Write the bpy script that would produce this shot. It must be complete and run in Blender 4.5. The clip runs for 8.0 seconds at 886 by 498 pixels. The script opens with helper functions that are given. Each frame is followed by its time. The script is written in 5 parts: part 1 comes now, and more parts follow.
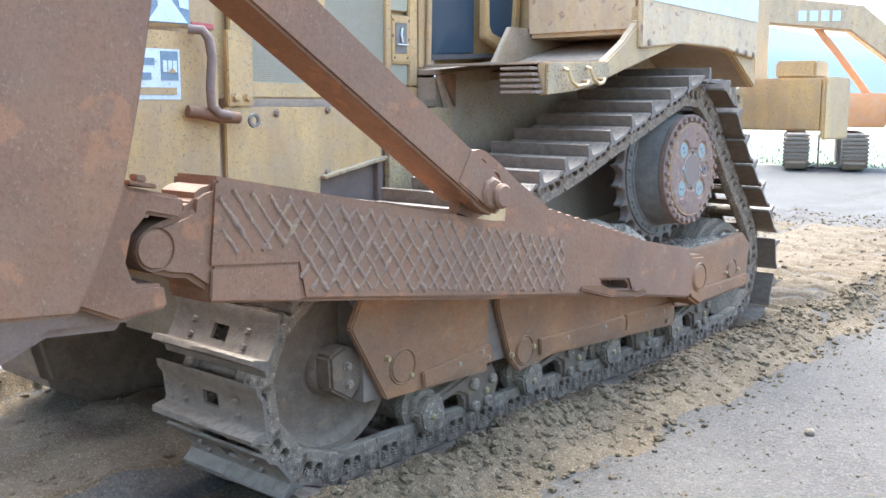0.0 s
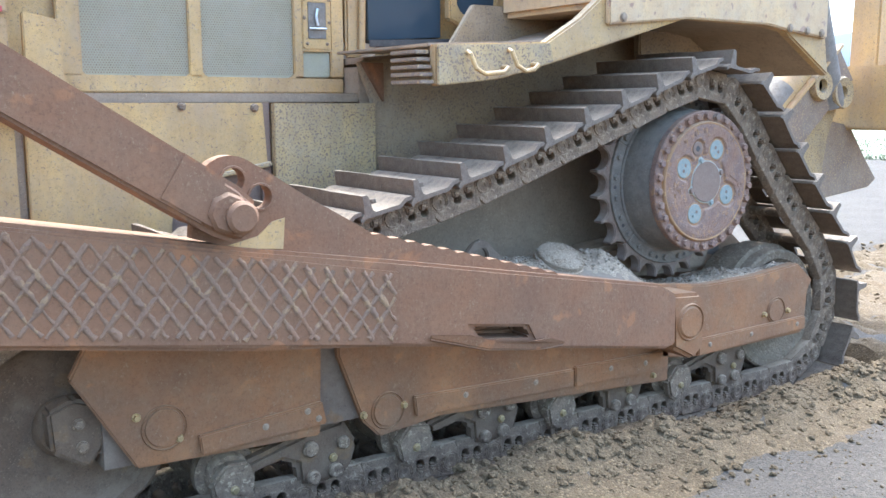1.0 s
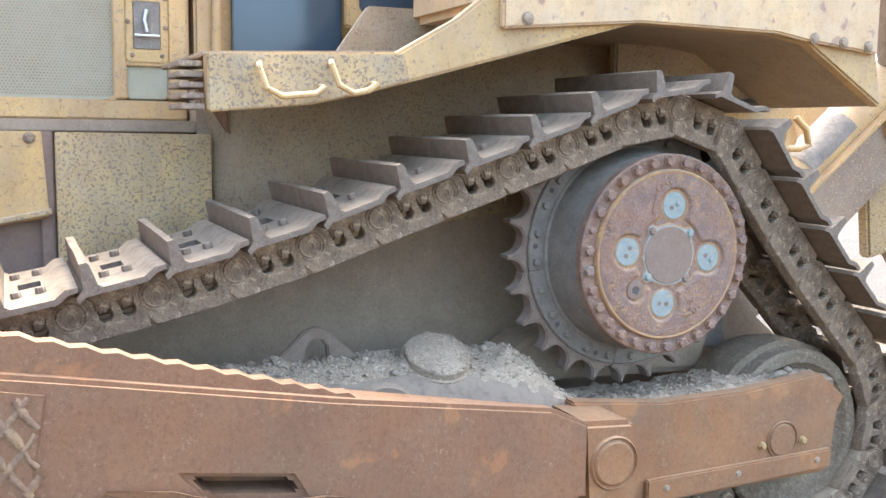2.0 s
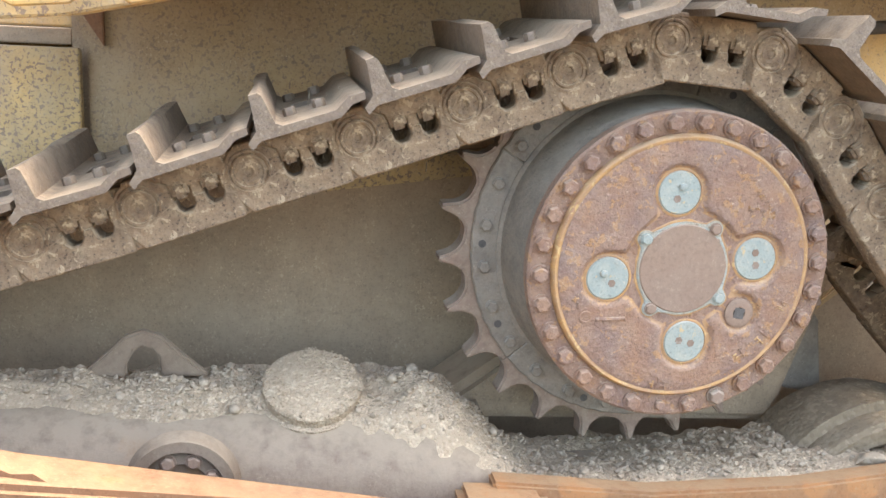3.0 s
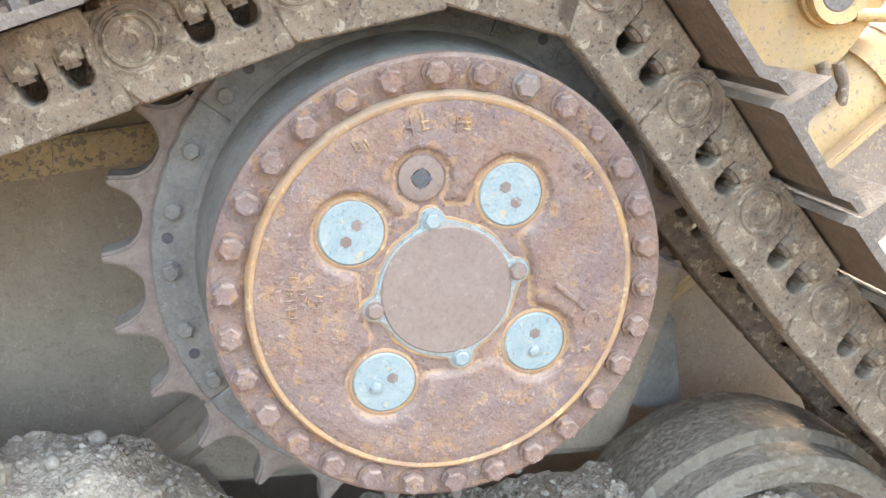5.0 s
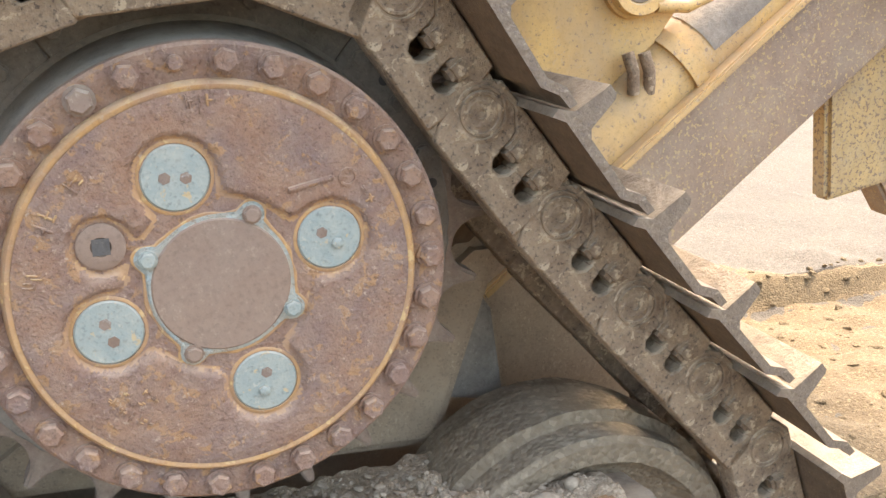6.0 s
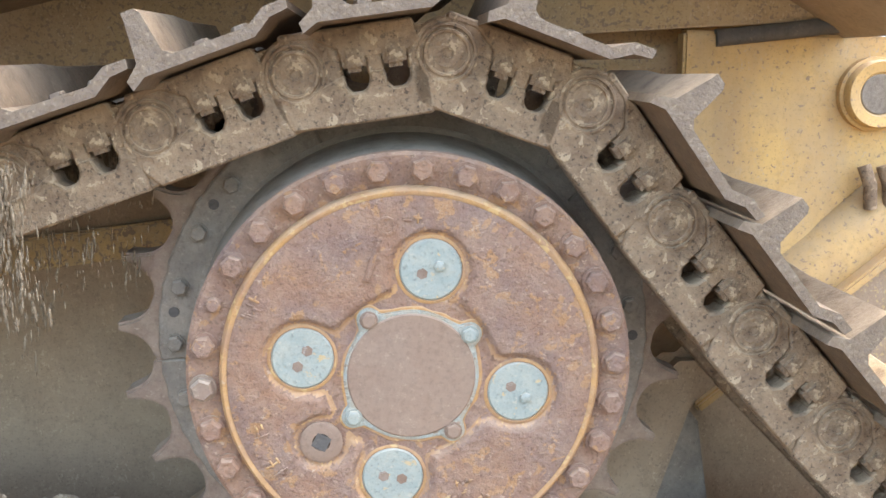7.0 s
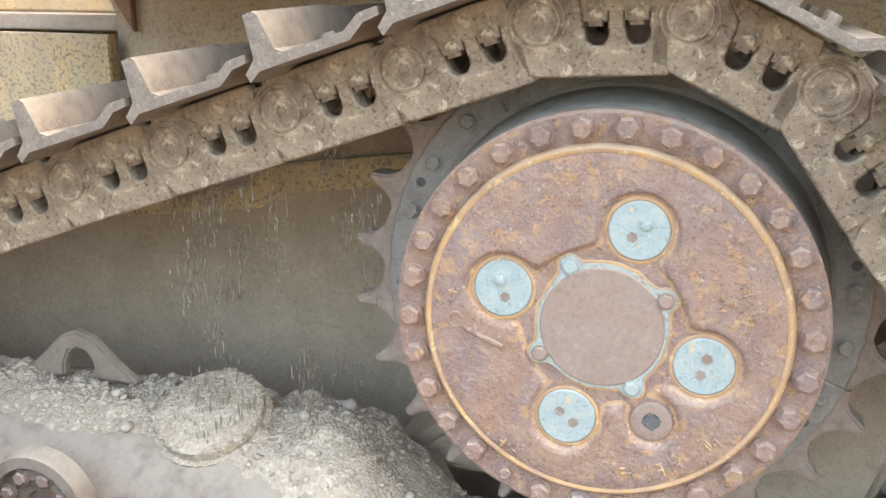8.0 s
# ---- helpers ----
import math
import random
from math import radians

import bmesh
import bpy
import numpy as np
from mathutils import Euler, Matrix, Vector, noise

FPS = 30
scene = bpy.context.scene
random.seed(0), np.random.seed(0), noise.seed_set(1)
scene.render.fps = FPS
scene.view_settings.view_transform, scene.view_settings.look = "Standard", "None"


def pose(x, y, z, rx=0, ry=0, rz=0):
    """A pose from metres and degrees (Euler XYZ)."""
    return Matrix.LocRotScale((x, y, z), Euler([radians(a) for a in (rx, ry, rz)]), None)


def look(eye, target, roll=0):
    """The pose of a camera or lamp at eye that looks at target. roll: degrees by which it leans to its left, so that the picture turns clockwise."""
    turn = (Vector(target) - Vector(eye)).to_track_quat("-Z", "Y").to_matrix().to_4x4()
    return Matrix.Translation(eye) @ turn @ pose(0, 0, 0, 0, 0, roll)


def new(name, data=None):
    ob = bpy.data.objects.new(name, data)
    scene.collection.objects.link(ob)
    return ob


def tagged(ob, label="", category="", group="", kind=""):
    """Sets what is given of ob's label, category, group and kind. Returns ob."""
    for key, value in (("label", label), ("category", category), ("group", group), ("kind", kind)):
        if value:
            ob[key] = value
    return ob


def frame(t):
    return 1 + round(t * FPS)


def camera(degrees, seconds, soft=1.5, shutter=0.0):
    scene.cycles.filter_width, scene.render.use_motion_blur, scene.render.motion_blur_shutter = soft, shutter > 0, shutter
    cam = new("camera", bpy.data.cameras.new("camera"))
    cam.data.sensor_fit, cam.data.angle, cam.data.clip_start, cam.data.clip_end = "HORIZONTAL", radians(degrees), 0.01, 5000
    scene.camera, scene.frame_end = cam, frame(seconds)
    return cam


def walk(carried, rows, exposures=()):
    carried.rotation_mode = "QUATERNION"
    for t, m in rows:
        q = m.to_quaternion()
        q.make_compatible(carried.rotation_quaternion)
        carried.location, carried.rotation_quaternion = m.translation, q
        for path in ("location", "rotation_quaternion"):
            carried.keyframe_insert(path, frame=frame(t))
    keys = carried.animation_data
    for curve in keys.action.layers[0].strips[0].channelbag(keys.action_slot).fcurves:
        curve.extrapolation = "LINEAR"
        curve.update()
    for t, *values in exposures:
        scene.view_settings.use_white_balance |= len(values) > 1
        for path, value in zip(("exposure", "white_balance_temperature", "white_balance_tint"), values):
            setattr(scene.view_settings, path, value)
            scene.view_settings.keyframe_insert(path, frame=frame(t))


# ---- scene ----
# A bulldozer drives slowly to the -x side while a hand-held camera comes close to its rear drive sprocket.
# The bulldozer's own space: x to its rear, y away from the camera, z up, the sprocket's axle at (0, 0, AXLE).
AXLE = 1.25          # height of the sprocket's axle above the road
PITCH = 0.26         # track pitch
LINKS_PER_TURN = 12.1   # links that pass for each turn of the sprocket
ROAD_PER_TURN = 3.51     # metres that the machine goes for each turn

# sprocket's turn in degrees, time by time
TURN = [(0.0, 42.1), (0.5, 97.7), (1.0, 155.0), (1.5, 210.5), (1.7, 231.7), (2.8, 349.2), (3.0, 367.6), (3.5, 412.5), (4.0, 449.5), (4.5, 479.1), (5.0, 506.0), (5.2, 516.7), (6.3, 575.6), (6.5, 587.0), (7.0, 619.5), (7.3, 642.0), (7.5, 659.6), (7.7, 676.5), (8.0, 702.7)]
# camera in the bulldozer's space, about the axle: seconds, x, y, z, heading, tilt, roll
CAM = [
    (0.0, -6.499, -3.270, 0.484, 40.90, -8.56, 0.06),
    (0.5, -5.391, -3.557, 0.446, 46.97, -8.84, 0.20),
    (1.0, -4.264, -3.720, 0.444, 56.12, -8.48, -0.36),
    (1.5, -3.276, -3.413, 0.468, 60.83, -6.30, -0.12),
    (1.7, -2.895, -3.311, 0.471, 62.56, -6.30, 0.02),
    (2.8, -1.186, -2.429, 0.535, 77.55, -11.58, 2.79),
    (3.0, -0.986, -2.241, 0.576, 80.35, -13.14, 2.59),
    (3.5, -0.699, -1.926, 0.582, 85.96, -15.54, 1.83),
    (4.0, -0.429, -1.578, 0.542, 89.92, -17.14, 1.69),
    (4.5, -0.315, -1.491, 0.525, 86.31, -17.22, 2.06),
    (5.0, -0.379, -1.521, 0.546, 76.22, -16.86, 0.61),
    (5.2, -0.373, -1.529, 0.536, 74.95, -17.26, -0.03),
    (6.3, -0.121, -1.578, 0.526, 72.15, -15.71, 0.33),
    (6.5, -0.093, -1.581, 0.545, 75.96, -15.33, 0.00),
    (7.0, -0.060, -1.660, 0.542, 85.98, -10.78, -0.15),
    (7.3, -0.013, -1.667, 0.598, 90.74, -12.10, -1.41),
    (7.5, 0.051, -1.676, 0.615, 95.35, -13.14, -0.07),
    (7.7, 0.078, -1.697, 0.611, 99.02, -13.81, 0.14),
    (8.0, 0.173, -1.700, 0.610, 105.57, -15.43, 0.19),
]


def glide(table, t):
    """Cubic interpolation of a table's rows (seconds first)."""
    ts = [r[0] for r in table]
    vs = np.array([r[1:] for r in table], float)
    i = max(0, min(len(ts) - 2, int(np.searchsorted(ts, t, side="right")) - 1))

    def slope(k):
        if k == 0:
            return (vs[1] - vs[0]) / (ts[1] - ts[0])
        if k == len(ts) - 1:
            return (vs[-1] - vs[-2]) / (ts[-1] - ts[-2])
        a, b = ts[k] - ts[k - 1], ts[k + 1] - ts[k]
        return ((vs[k] - vs[k - 1]) / a * b + (vs[k + 1] - vs[k]) / b * a) / (a + b)

    h = ts[i + 1] - ts[i]
    u = (t - ts[i]) / h
    return ((2 * u ** 3 - 3 * u ** 2 + 1) * vs[i] + (u ** 3 - 2 * u * u + u) * h * slope(i)
            + (3 * u * u - 2 * u ** 3) * vs[i + 1] + (u ** 3 - u * u) * h * slope(i + 1))


def turn_at(t):
    return float(glide(TURN, t)[0])


def travel(t):
    """Metres that the track has carried the bulldozer since the start."""
    return ROAD_PER_TURN * (turn_at(t) - TURN[0][1]) / 360


def cam_pose(t):
    x, y, z, az, el, roll = glide(CAM, t)
    az, el = radians(az), radians(el)
    eye = Vector((x - travel(t), y, z + AXLE))
    way = Vector((math.cos(az) * math.cos(el), math.sin(az) * math.cos(el), math.sin(el)))
    return look(eye, eye + way, roll)


STEPS = [i / 10 for i in range(81)]
cam = camera(48.64, 8.0, soft=1.5)
walk(cam, [(t, cam_pose(t)) for t in STEPS], exposures=[(0.0, 3.15, 5000, 2), (0.5, 2.9, 5100, 3), (1.0, 3.05, 5050, 3), (1.5, 3.22, 5150, 3), (1.7, 3.25, 5250, 4), (2.9, 3.6, 6650, 7), (3.6, 3.88, 6650, 7), (4.4, 3.95, 6050, 4), (5.2, 4.0, 5850, 4), (6.3, 3.15, 6900, 8), (6.7, 3.3, 6850, 8), (7.0, 3.66, 6500, 7), (7.3, 3.76, 6350, 6), (8.0, 3.88, 6200, 4)])

# ---- light ----
SUN_EL, SUN_AZ = radians(62), radians(40)     # azimuth from +x towards +y
world = bpy.data.worlds.new("sky")
scene.world = world
world.use_nodes = True
wn = world.node_tree
sky = wn.nodes.new("ShaderNodeTexSky")
sky.sky_type, sky.sun_disc = "NISHITA", False
sky.sun_elevation, sky.sun_rotation = SUN_EL, radians(90) - SUN_AZ
sky.dust_density, sky.air_density, sky.ozone_density = 5.0, 1.0, 0.6
wn.links.new(sky.outputs[0], wn.nodes["Background"].inputs[0])
wn.nodes["Background"].inputs[1].default_value = 0.15
sun_data = bpy.data.lights.new("sun", "SUN")
sun_data.energy, sun_data.angle, sun_data.color = 0.5, radians(25), (1.0, 0.95, 0.87)
sun = new("sun", sun_data)
sun.matrix_world = look((30 * math.cos(SUN_AZ) * math.cos(SUN_EL), 30 * math.sin(SUN_AZ) * math.cos(SUN_EL), 30 * math.sin(SUN_EL)), (0, 0, 0))

# ---- materials ----


def nodes_of(name):
    m = bpy.data.materials.new(name)
    m.use_nodes = True
    return m, m.node_tree, m.node_tree.nodes["Principled BSDF"]


def noise_node(nt, scale, detail=6.0, rough=0.6, where="Object", stretch=None, distort=0.0):
    tc = nt.nodes.new("ShaderNodeTexCoord")
    n = nt.nodes.new("ShaderNodeTexNoise")
    n.inputs["Scale"].default_value, n.inputs["Detail"].default_value, n.inputs["Roughness"].default_value = scale, detail, rough
    n.inputs["Distortion"].default_value = distort
    src = tc.outputs[where]
    if stretch:
        mp = nt.nodes.new("ShaderNodeMapping")
        mp.inputs["Scale"].default_value = stretch
        nt.links.new(src, mp.inputs[0])
        src = mp.outputs[0]
    nt.links.new(src, n.inputs["Vector"])
    return n


def ramp(nt, src, lo, hi):
    r = nt.nodes.new("ShaderNodeMapRange")
    r.inputs[1].default_value, r.inputs[2].default_value = lo, hi
    nt.links.new(src, r.inputs[0])
    return r.outputs[0]


def mix(nt, fac, a, b):
    m = nt.nodes.new("ShaderNodeMix")
    m.data_type = "RGBA"
    for i, v in ((0, fac), (6, a), (7, b)):
        if isinstance(v, (tuple, list)):
            m.inputs[i].default_value = (*v, 1.0)
        elif isinstance(v, float):
            m.inputs[i].default_value = v
        else:
            nt.links.new(v, m.inputs[i])
    return m.outputs[2]


def times(nt, a, b):
    m = nt.nodes.new("ShaderNodeMath")
    m.operation = "MULTIPLY"
    for i, v in enumerate((a, b)):
        if isinstance(v, float):
            m.inputs[i].default_value = v
        else:
            nt.links.new(v, m.inputs[i])
    return m.outputs[0]


def upward(nt, lo=0.3, hi=0.9):
    """How far a surface faces up: where dust settles."""
    g = nt.nodes.new("ShaderNodeNewGeometry")
    s = nt.nodes.new("ShaderNodeSeparateXYZ")
    nt.links.new(g.outputs["Normal"], s.inputs[0])
    return ramp(nt, s.outputs[2], lo, hi)


def metal(name, base, second, spots=None, spot_at=0.62, spot_scale=40.0, dust=(0.36, 0.31, 0.25), dust_amount=0.35,
          rough=0.75, metallic=0.0, grain=60.0, relief=0.25, patch=3.0, where="Object", stretch=None, speck=0.35, speck_scale=150.0):
    """Painted or rusty steel: two tones in large patches, fine grain, chips or spots, settled dust."""
    m, nt, bsdf = nodes_of(name)
    big = noise_node(nt, patch, 8.0, 0.65, where, stretch)
    fine = noise_node(nt, grain, 5.0, 0.7, where)
    col = mix(nt, ramp(nt, big.outputs[0], 0.36, 0.64), base, second)
    dark = tuple(c * 0.6 for c in base)
    col = mix(nt, times(nt, ramp(nt, fine.outputs[0], 0.5, 0.72), 0.6), col, dark)
    if spots:
        sp = noise_node(nt, spot_scale, 3.0, 0.55, where, None, 0.4)
        col = mix(nt, ramp(nt, sp.outputs[0], spot_at, spot_at + 0.05), col, spots)
    # pits, scuffs and clinging grains
    pit = noise_node(nt, speck_scale, 3.0, 0.6, where)
    col = mix(nt, times(nt, ramp(nt, pit.outputs[0], 0.58, 0.66), speck), col, tuple(c * 0.42 for c in base))
    grit = noise_node(nt, speck_scale * 0.8, 4.0, 0.7, where, (1.0, 1.3, 0.8))
    zone = noise_node(nt, patch * 4.0, 5.0, 0.6, where)
    col = mix(nt, times(nt, times(nt, ramp(nt, grit.outputs[0], 0.56, 0.66), ramp(nt, zone.outputs[0], 0.42, 0.62)), min(1.0, speck * 1.8)), col, dust)
    film = noise_node(nt, patch * 2.3, 7.0, 0.7, where)
    col = mix(nt, times(nt, ramp(nt, film.outputs[0], 0.42, 0.68), dust_amount), col, dust)
    settle = noise_node(nt, 22.0, 4.0, 0.6, where)
    col = mix(nt, times(nt, times(nt, upward(nt), ramp(nt, settle.outputs[0], 0.28, 0.55)), min(1.0, dust_amount * 2.2)), col, dust)
    nt.links.new(col, bsdf.inputs["Base Color"])
    bsdf.inputs["Metallic"].default_value = metallic
    rr = nt.nodes.new("ShaderNodeMapRange")
    rr.inputs[3].default_value, rr.inputs[4].default_value = rough - 0.12, min(1.0, rough + 0.15)
    nt.links.new(fine.outputs[0], rr.inputs[0])
    nt.links.new(rr.outputs[0], bsdf.inputs["Roughness"])
    b0 = nt.nodes.new("ShaderNodeBump")
    b0.inputs["Strength"].default_value, b0.inputs["Distance"].default_value = min(1.0, relief * 1.2), 0.006
    nt.links.new(zone.outputs[0], b0.inputs["Height"])
    b = nt.nodes.new("ShaderNodeBump")
    b.inputs["Strength"].default_value, b.inputs["Distance"].default_value = relief, 0.007
    nt.links.new(fine.outputs[0], b.inputs["Height"])
    nt.links.new(b0.outputs[0], b.inputs["Normal"])
    nt.links.new(b.outputs[0], bsdf.inputs["Normal"])
    return m


RUST_ARM = metal("rusty_arm", (0.217, 0.094, 0.035), (0.159, 0.077, 0.034), spots=(0.258, 0.107, 0.036), spot_at=0.60, spot_scale=5.5, dust=(0.281, 0.168, 0.081), dust_amount=0.2, patch=2.2, grain=45, relief=0.4, speck=0.45, speck_scale=110)
RUST_PLATE = metal("rusty_guard", (0.269, 0.114, 0.036), (0.181, 0.090, 0.039), spots=(0.303, 0.126, 0.038), spot_at=0.60, spot_scale=6.0, dust=(0.293, 0.185, 0.090), dust_amount=0.28, patch=2.6, relief=0.35, speck=0.45, speck_scale=110)
RUST_HUB = metal("rusty_hub", (0.268, 0.139, 0.075), (0.199, 0.122, 0.090), spots=(0.324, 0.167, 0.070), spot_at=0.58, spot_scale=38,
                 dust=(0.41, 0.275, 0.175), dust_amount=0.32, patch=9.0, grain=110, relief=1.0, speck=0.75, speck_scale=150)
ORANGE_RUST = metal("orange_rust", (0.414, 0.216, 0.069), (0.285, 0.152, 0.074), spots=(0.460, 0.285, 0.110), spot_at=0.60, spot_scale=40, dust=(0.386, 0.267, 0.156), dust_amount=0.25, patch=13.0, grain=120)
POCKET = metal("pocket_rust", (0.36, 0.19, 0.075), (0.27, 0.145, 0.075), spots=(0.44, 0.25, 0.10), spot_at=0.60, spot_scale=40, dust=(0.41, 0.28, 0.17), dust_amount=0.3, patch=11.0, grain=120)
RUST_CAP = metal("cap_rust", (0.226, 0.141, 0.088), (0.193, 0.121, 0.079), dust=(0.341, 0.248, 0.165), dust_amount=0.22, patch=4.0, grain=90, relief=0.2, speck=0.3)
STEEL = metal("track_steel", (0.156, 0.099, 0.055), (0.248, 0.160, 0.089), dust=(0.381, 0.273, 0.161), dust_amount=0.42, patch=12.0, grain=75, relief=1.0, spots=(0.392, 0.283, 0.168), spot_at=0.59, spot_scale=48, speck=0.95, speck_scale=130)
WORN = metal("worn_shoe", (0.160, 0.109, 0.067), (0.121, 0.079, 0.046), spots=(0.111, 0.073, 0.041), spot_at=0.64, spot_scale=14, dust=(0.289, 0.211, 0.129), dust_amount=0.4, patch=9.0, grain=80, relief=0.6, rough=0.62, speck=0.8)
DARK = metal("dark_steel", (0.257, 0.178, 0.105), (0.299, 0.201, 0.114), dust=(0.417, 0.298, 0.179), dust_amount=0.4, patch=3.0, grain=50, speck=0.5)
DRUM = metal("drum_steel", (0.160, 0.127, 0.091), (0.198, 0.154, 0.110), dust=(0.330, 0.270, 0.193), dust_amount=0.4, patch=7.0, grain=90, relief=0.5)
IDLER = metal("idler_steel", (0.151, 0.088, 0.043), (0.110, 0.069, 0.037), spots=(0.168, 0.094, 0.039), spot_at=0.60, spot_scale=9, dust=(0.252, 0.169, 0.093), dust_amount=0.45, patch=5.0, grain=90, relief=0.5, speck=0.6)
TOOTH = metal("tooth_steel", (0.215, 0.137, 0.091), (0.180, 0.120, 0.076), dust=(0.341, 0.265, 0.182), dust_amount=0.4, patch=12.0)
YELLOW = metal("yellow_paint", (0.556, 0.335, 0.101), (0.371, 0.222, 0.087), spots=(0.227, 0.140, 0.074), spot_at=0.61, spot_scale=75,
               dust=(0.40, 0.28, 0.155), dust_amount=0.45, patch=2.6, grain=40, rough=0.62, relief=0.15, stretch=(1.6, 1.6, 0.45), speck=0.5, speck_scale=120)
CHIPPED = metal("chipped_yellow", (0.50, 0.325, 0.12), (0.33, 0.22, 0.10), spots=(0.20, 0.130, 0.076), spot_at=0.535, spot_scale=85,
                dust=(0.38, 0.30, 0.19), dust_amount=0.35, patch=5.0, grain=60, rough=0.7, stretch=(1.5, 1.5, 0.6))
STAINED = metal("stained_yellow", (0.270, 0.175, 0.105), (0.205, 0.135, 0.088), spots=(0.38, 0.255, 0.105), spot_at=0.565, spot_scale=85,
                dust=(0.34, 0.26, 0.165), dust_amount=0.4, patch=3.2, grain=40, rough=0.65, stretch=(1.4, 1.4, 0.6), speck=0.5)
TANK = metal("faded_yellow", (0.597, 0.375, 0.161), (0.453, 0.285, 0.138), spots=(0.309, 0.165, 0.092), spot_at=0.62, spot_scale=16,
             dust=(0.50, 0.39, 0.25), dust_amount=0.35, patch=3.0, stretch=(1.5, 1.5, 0.5), speck=0.5, grain=30, rough=0.6, relief=0.1)
ZINC = metal("zinc", (0.251, 0.260, 0.210), (0.216, 0.232, 0.193), spots=(0.402, 0.273, 0.128), spot_at=0.64, spot_scale=52, dust=(0.402, 0.346, 0.248),
             dust_amount=0.35, patch=16.0, grain=150, rough=0.55, relief=0.25)
SEAL = metal("pale_sealant", (0.33, 0.36, 0.31), (0.37, 0.29, 0.19), spots=(0.26, 0.16, 0.09), spot_at=0.60, spot_scale=60, dust=(0.40, 0.32, 0.22), dust_amount=0.45, patch=24.0, grain=120, relief=0.9)
BRASS = metal("brass_fitting", (0.50, 0.36, 0.16), (0.45, 0.33, 0.16), dust_amount=0.1, rough=0.4, metallic=0.7)
GRILLE = metal("grille_mesh", (0.337, 0.285, 0.164), (0.377, 0.320, 0.189), dust_amount=0.3, patch=3.0, grain=200, speck=0.1)
# black of seals and hoses, also painted shade for socket and bolt holes
RUBBER_SHADE = metal("rubber_and_hole_shade", (0.065, 0.055, 0.045), (0.08, 0.067, 0.054), dust=(0.20, 0.16, 0.115), dust_amount=0.15, patch=6.0, rough=0.85)
WHITE = metal("white_decal", (0.72, 0.72, 0.68), (0.62, 0.62, 0.58), spots=(0.40, 0.34, 0.24), spot_at=0.66, spot_scale=60, dust_amount=0.1, patch=6.0, relief=0.0)
BLUEGREY = metal("grey_decal", (0.20, 0.24, 0.25), (0.24, 0.27, 0.27), dust_amount=0.1, patch=6.0, relief=0.0)
RED = metal("red_decal", (0.50, 0.09, 0.07), (0.42, 0.09, 0.07), dust_amount=0.1, patch=6.0, relief=0.0)
WELD = metal("weld_bead", (0.245, 0.130, 0.066), (0.195, 0.115, 0.065), spots=(0.285, 0.170, 0.078), spot_at=0.57, spot_scale=26, dust=(0.30, 0.185, 0.085), dust_amount=0.2, patch=7.0, grain=90, relief=0.9)
CHROME = metal("chrome_rod", (0.62, 0.62, 0.60), (0.55, 0.55, 0.53), dust_amount=0.15, rough=0.3, metallic=0.85, relief=0.05)
ORANGE = metal("orange_paint", (0.62, 0.24, 0.06), (0.56, 0.22, 0.07), dust=(0.5, 0.36, 0.22), dust_amount=0.3)
WALL = metal("dusty_wall", (0.350, 0.234, 0.108), (0.266, 0.182, 0.103), spots=(0.194, 0.132, 0.080), spot_at=0.56, spot_scale=70, dust=(0.428, 0.318, 0.196), dust_amount=0.45, patch=2.0, speck=0.6)
FRAME = metal("dusty_frame", (0.176, 0.118, 0.073), (0.150, 0.097, 0.057), spots=(0.200, 0.109, 0.046), spot_at=0.64, spot_scale=7, dust=(0.267, 0.197, 0.124), dust_amount=0.5, patch=4.0, grain=90, relief=0.3, speck=0.4)
# dark brown that paints the shade inside the plug holes
HOLE_SHADE = metal("hole_shade", (0.19, 0.115, 0.07), (0.16, 0.10, 0.065), dust_amount=0.2, patch=12.0, grain=110)


def soil(name, a, b, c, scale=1.0, relief=1.0, speck=1.0):
    """Loose earth or gravel in three tones with pebbles."""
    m, nt, bsdf = nodes_of(name)
    big = noise_node(nt, 0.9 * scale, 6.0, 0.6)
    mid = noise_node(nt, 14.0 * scale, 8.0, 0.7)
    col = mix(nt, ramp(nt, big.outputs[0], 0.38, 0.62), a, b)
    col = mix(nt, ramp(nt, mid.outputs[0], 0.5, 0.75), col, c)
    v = nt.nodes.new("ShaderNodeTexVoronoi")
    v.inputs["Scale"].default_value = 55.0 * scale
    tc = nt.nodes.new("ShaderNodeTexCoord")
    nt.links.new(tc.outputs["Object"], v.inputs["Vector"])
    sep = nt.nodes.new("ShaderNodeSeparateColor")
    nt.links.new(v.outputs["Color"], sep.inputs[0])
    col = mix(nt, times(nt, ramp(nt, sep.outputs[0], 0.80, 0.9), speck), col, tuple(min(1, x * 1.35) for x in c))
    col = mix(nt, times(nt, ramp(nt, sep.outputs[1], 0.82, 0.9), 0.7 * speck), col, tuple(x * 0.45 for x in a))
    nt.links.new(col, bsdf.inputs["Base Color"])
    bsdf.inputs["Roughness"].default_value = 0.95
    bsdf.inputs["Specular IOR Level"].default_value = 0.2
    b1 = nt.nodes.new("ShaderNodeBump")
    b1.inputs["Strength"].default_value, b1.inputs["Distance"].default_value = 0.7 * relief, 0.02
    nt.links.new(mid.outputs[0], b1.inputs["Height"])
    b2 = nt.nodes.new("ShaderNodeBump")
    b2.inputs["Strength"].default_value, b2.inputs["Distance"].default_value, b2.invert = 0.6 * relief, 0.008, True
    nt.links.new(v.outputs["Distance"], b2.inputs["Height"])
    nt.links.new(b1.outputs[0], b2.inputs["Normal"])
    nt.links.new(b2.outputs[0], bsdf.inputs["Normal"])
    return m


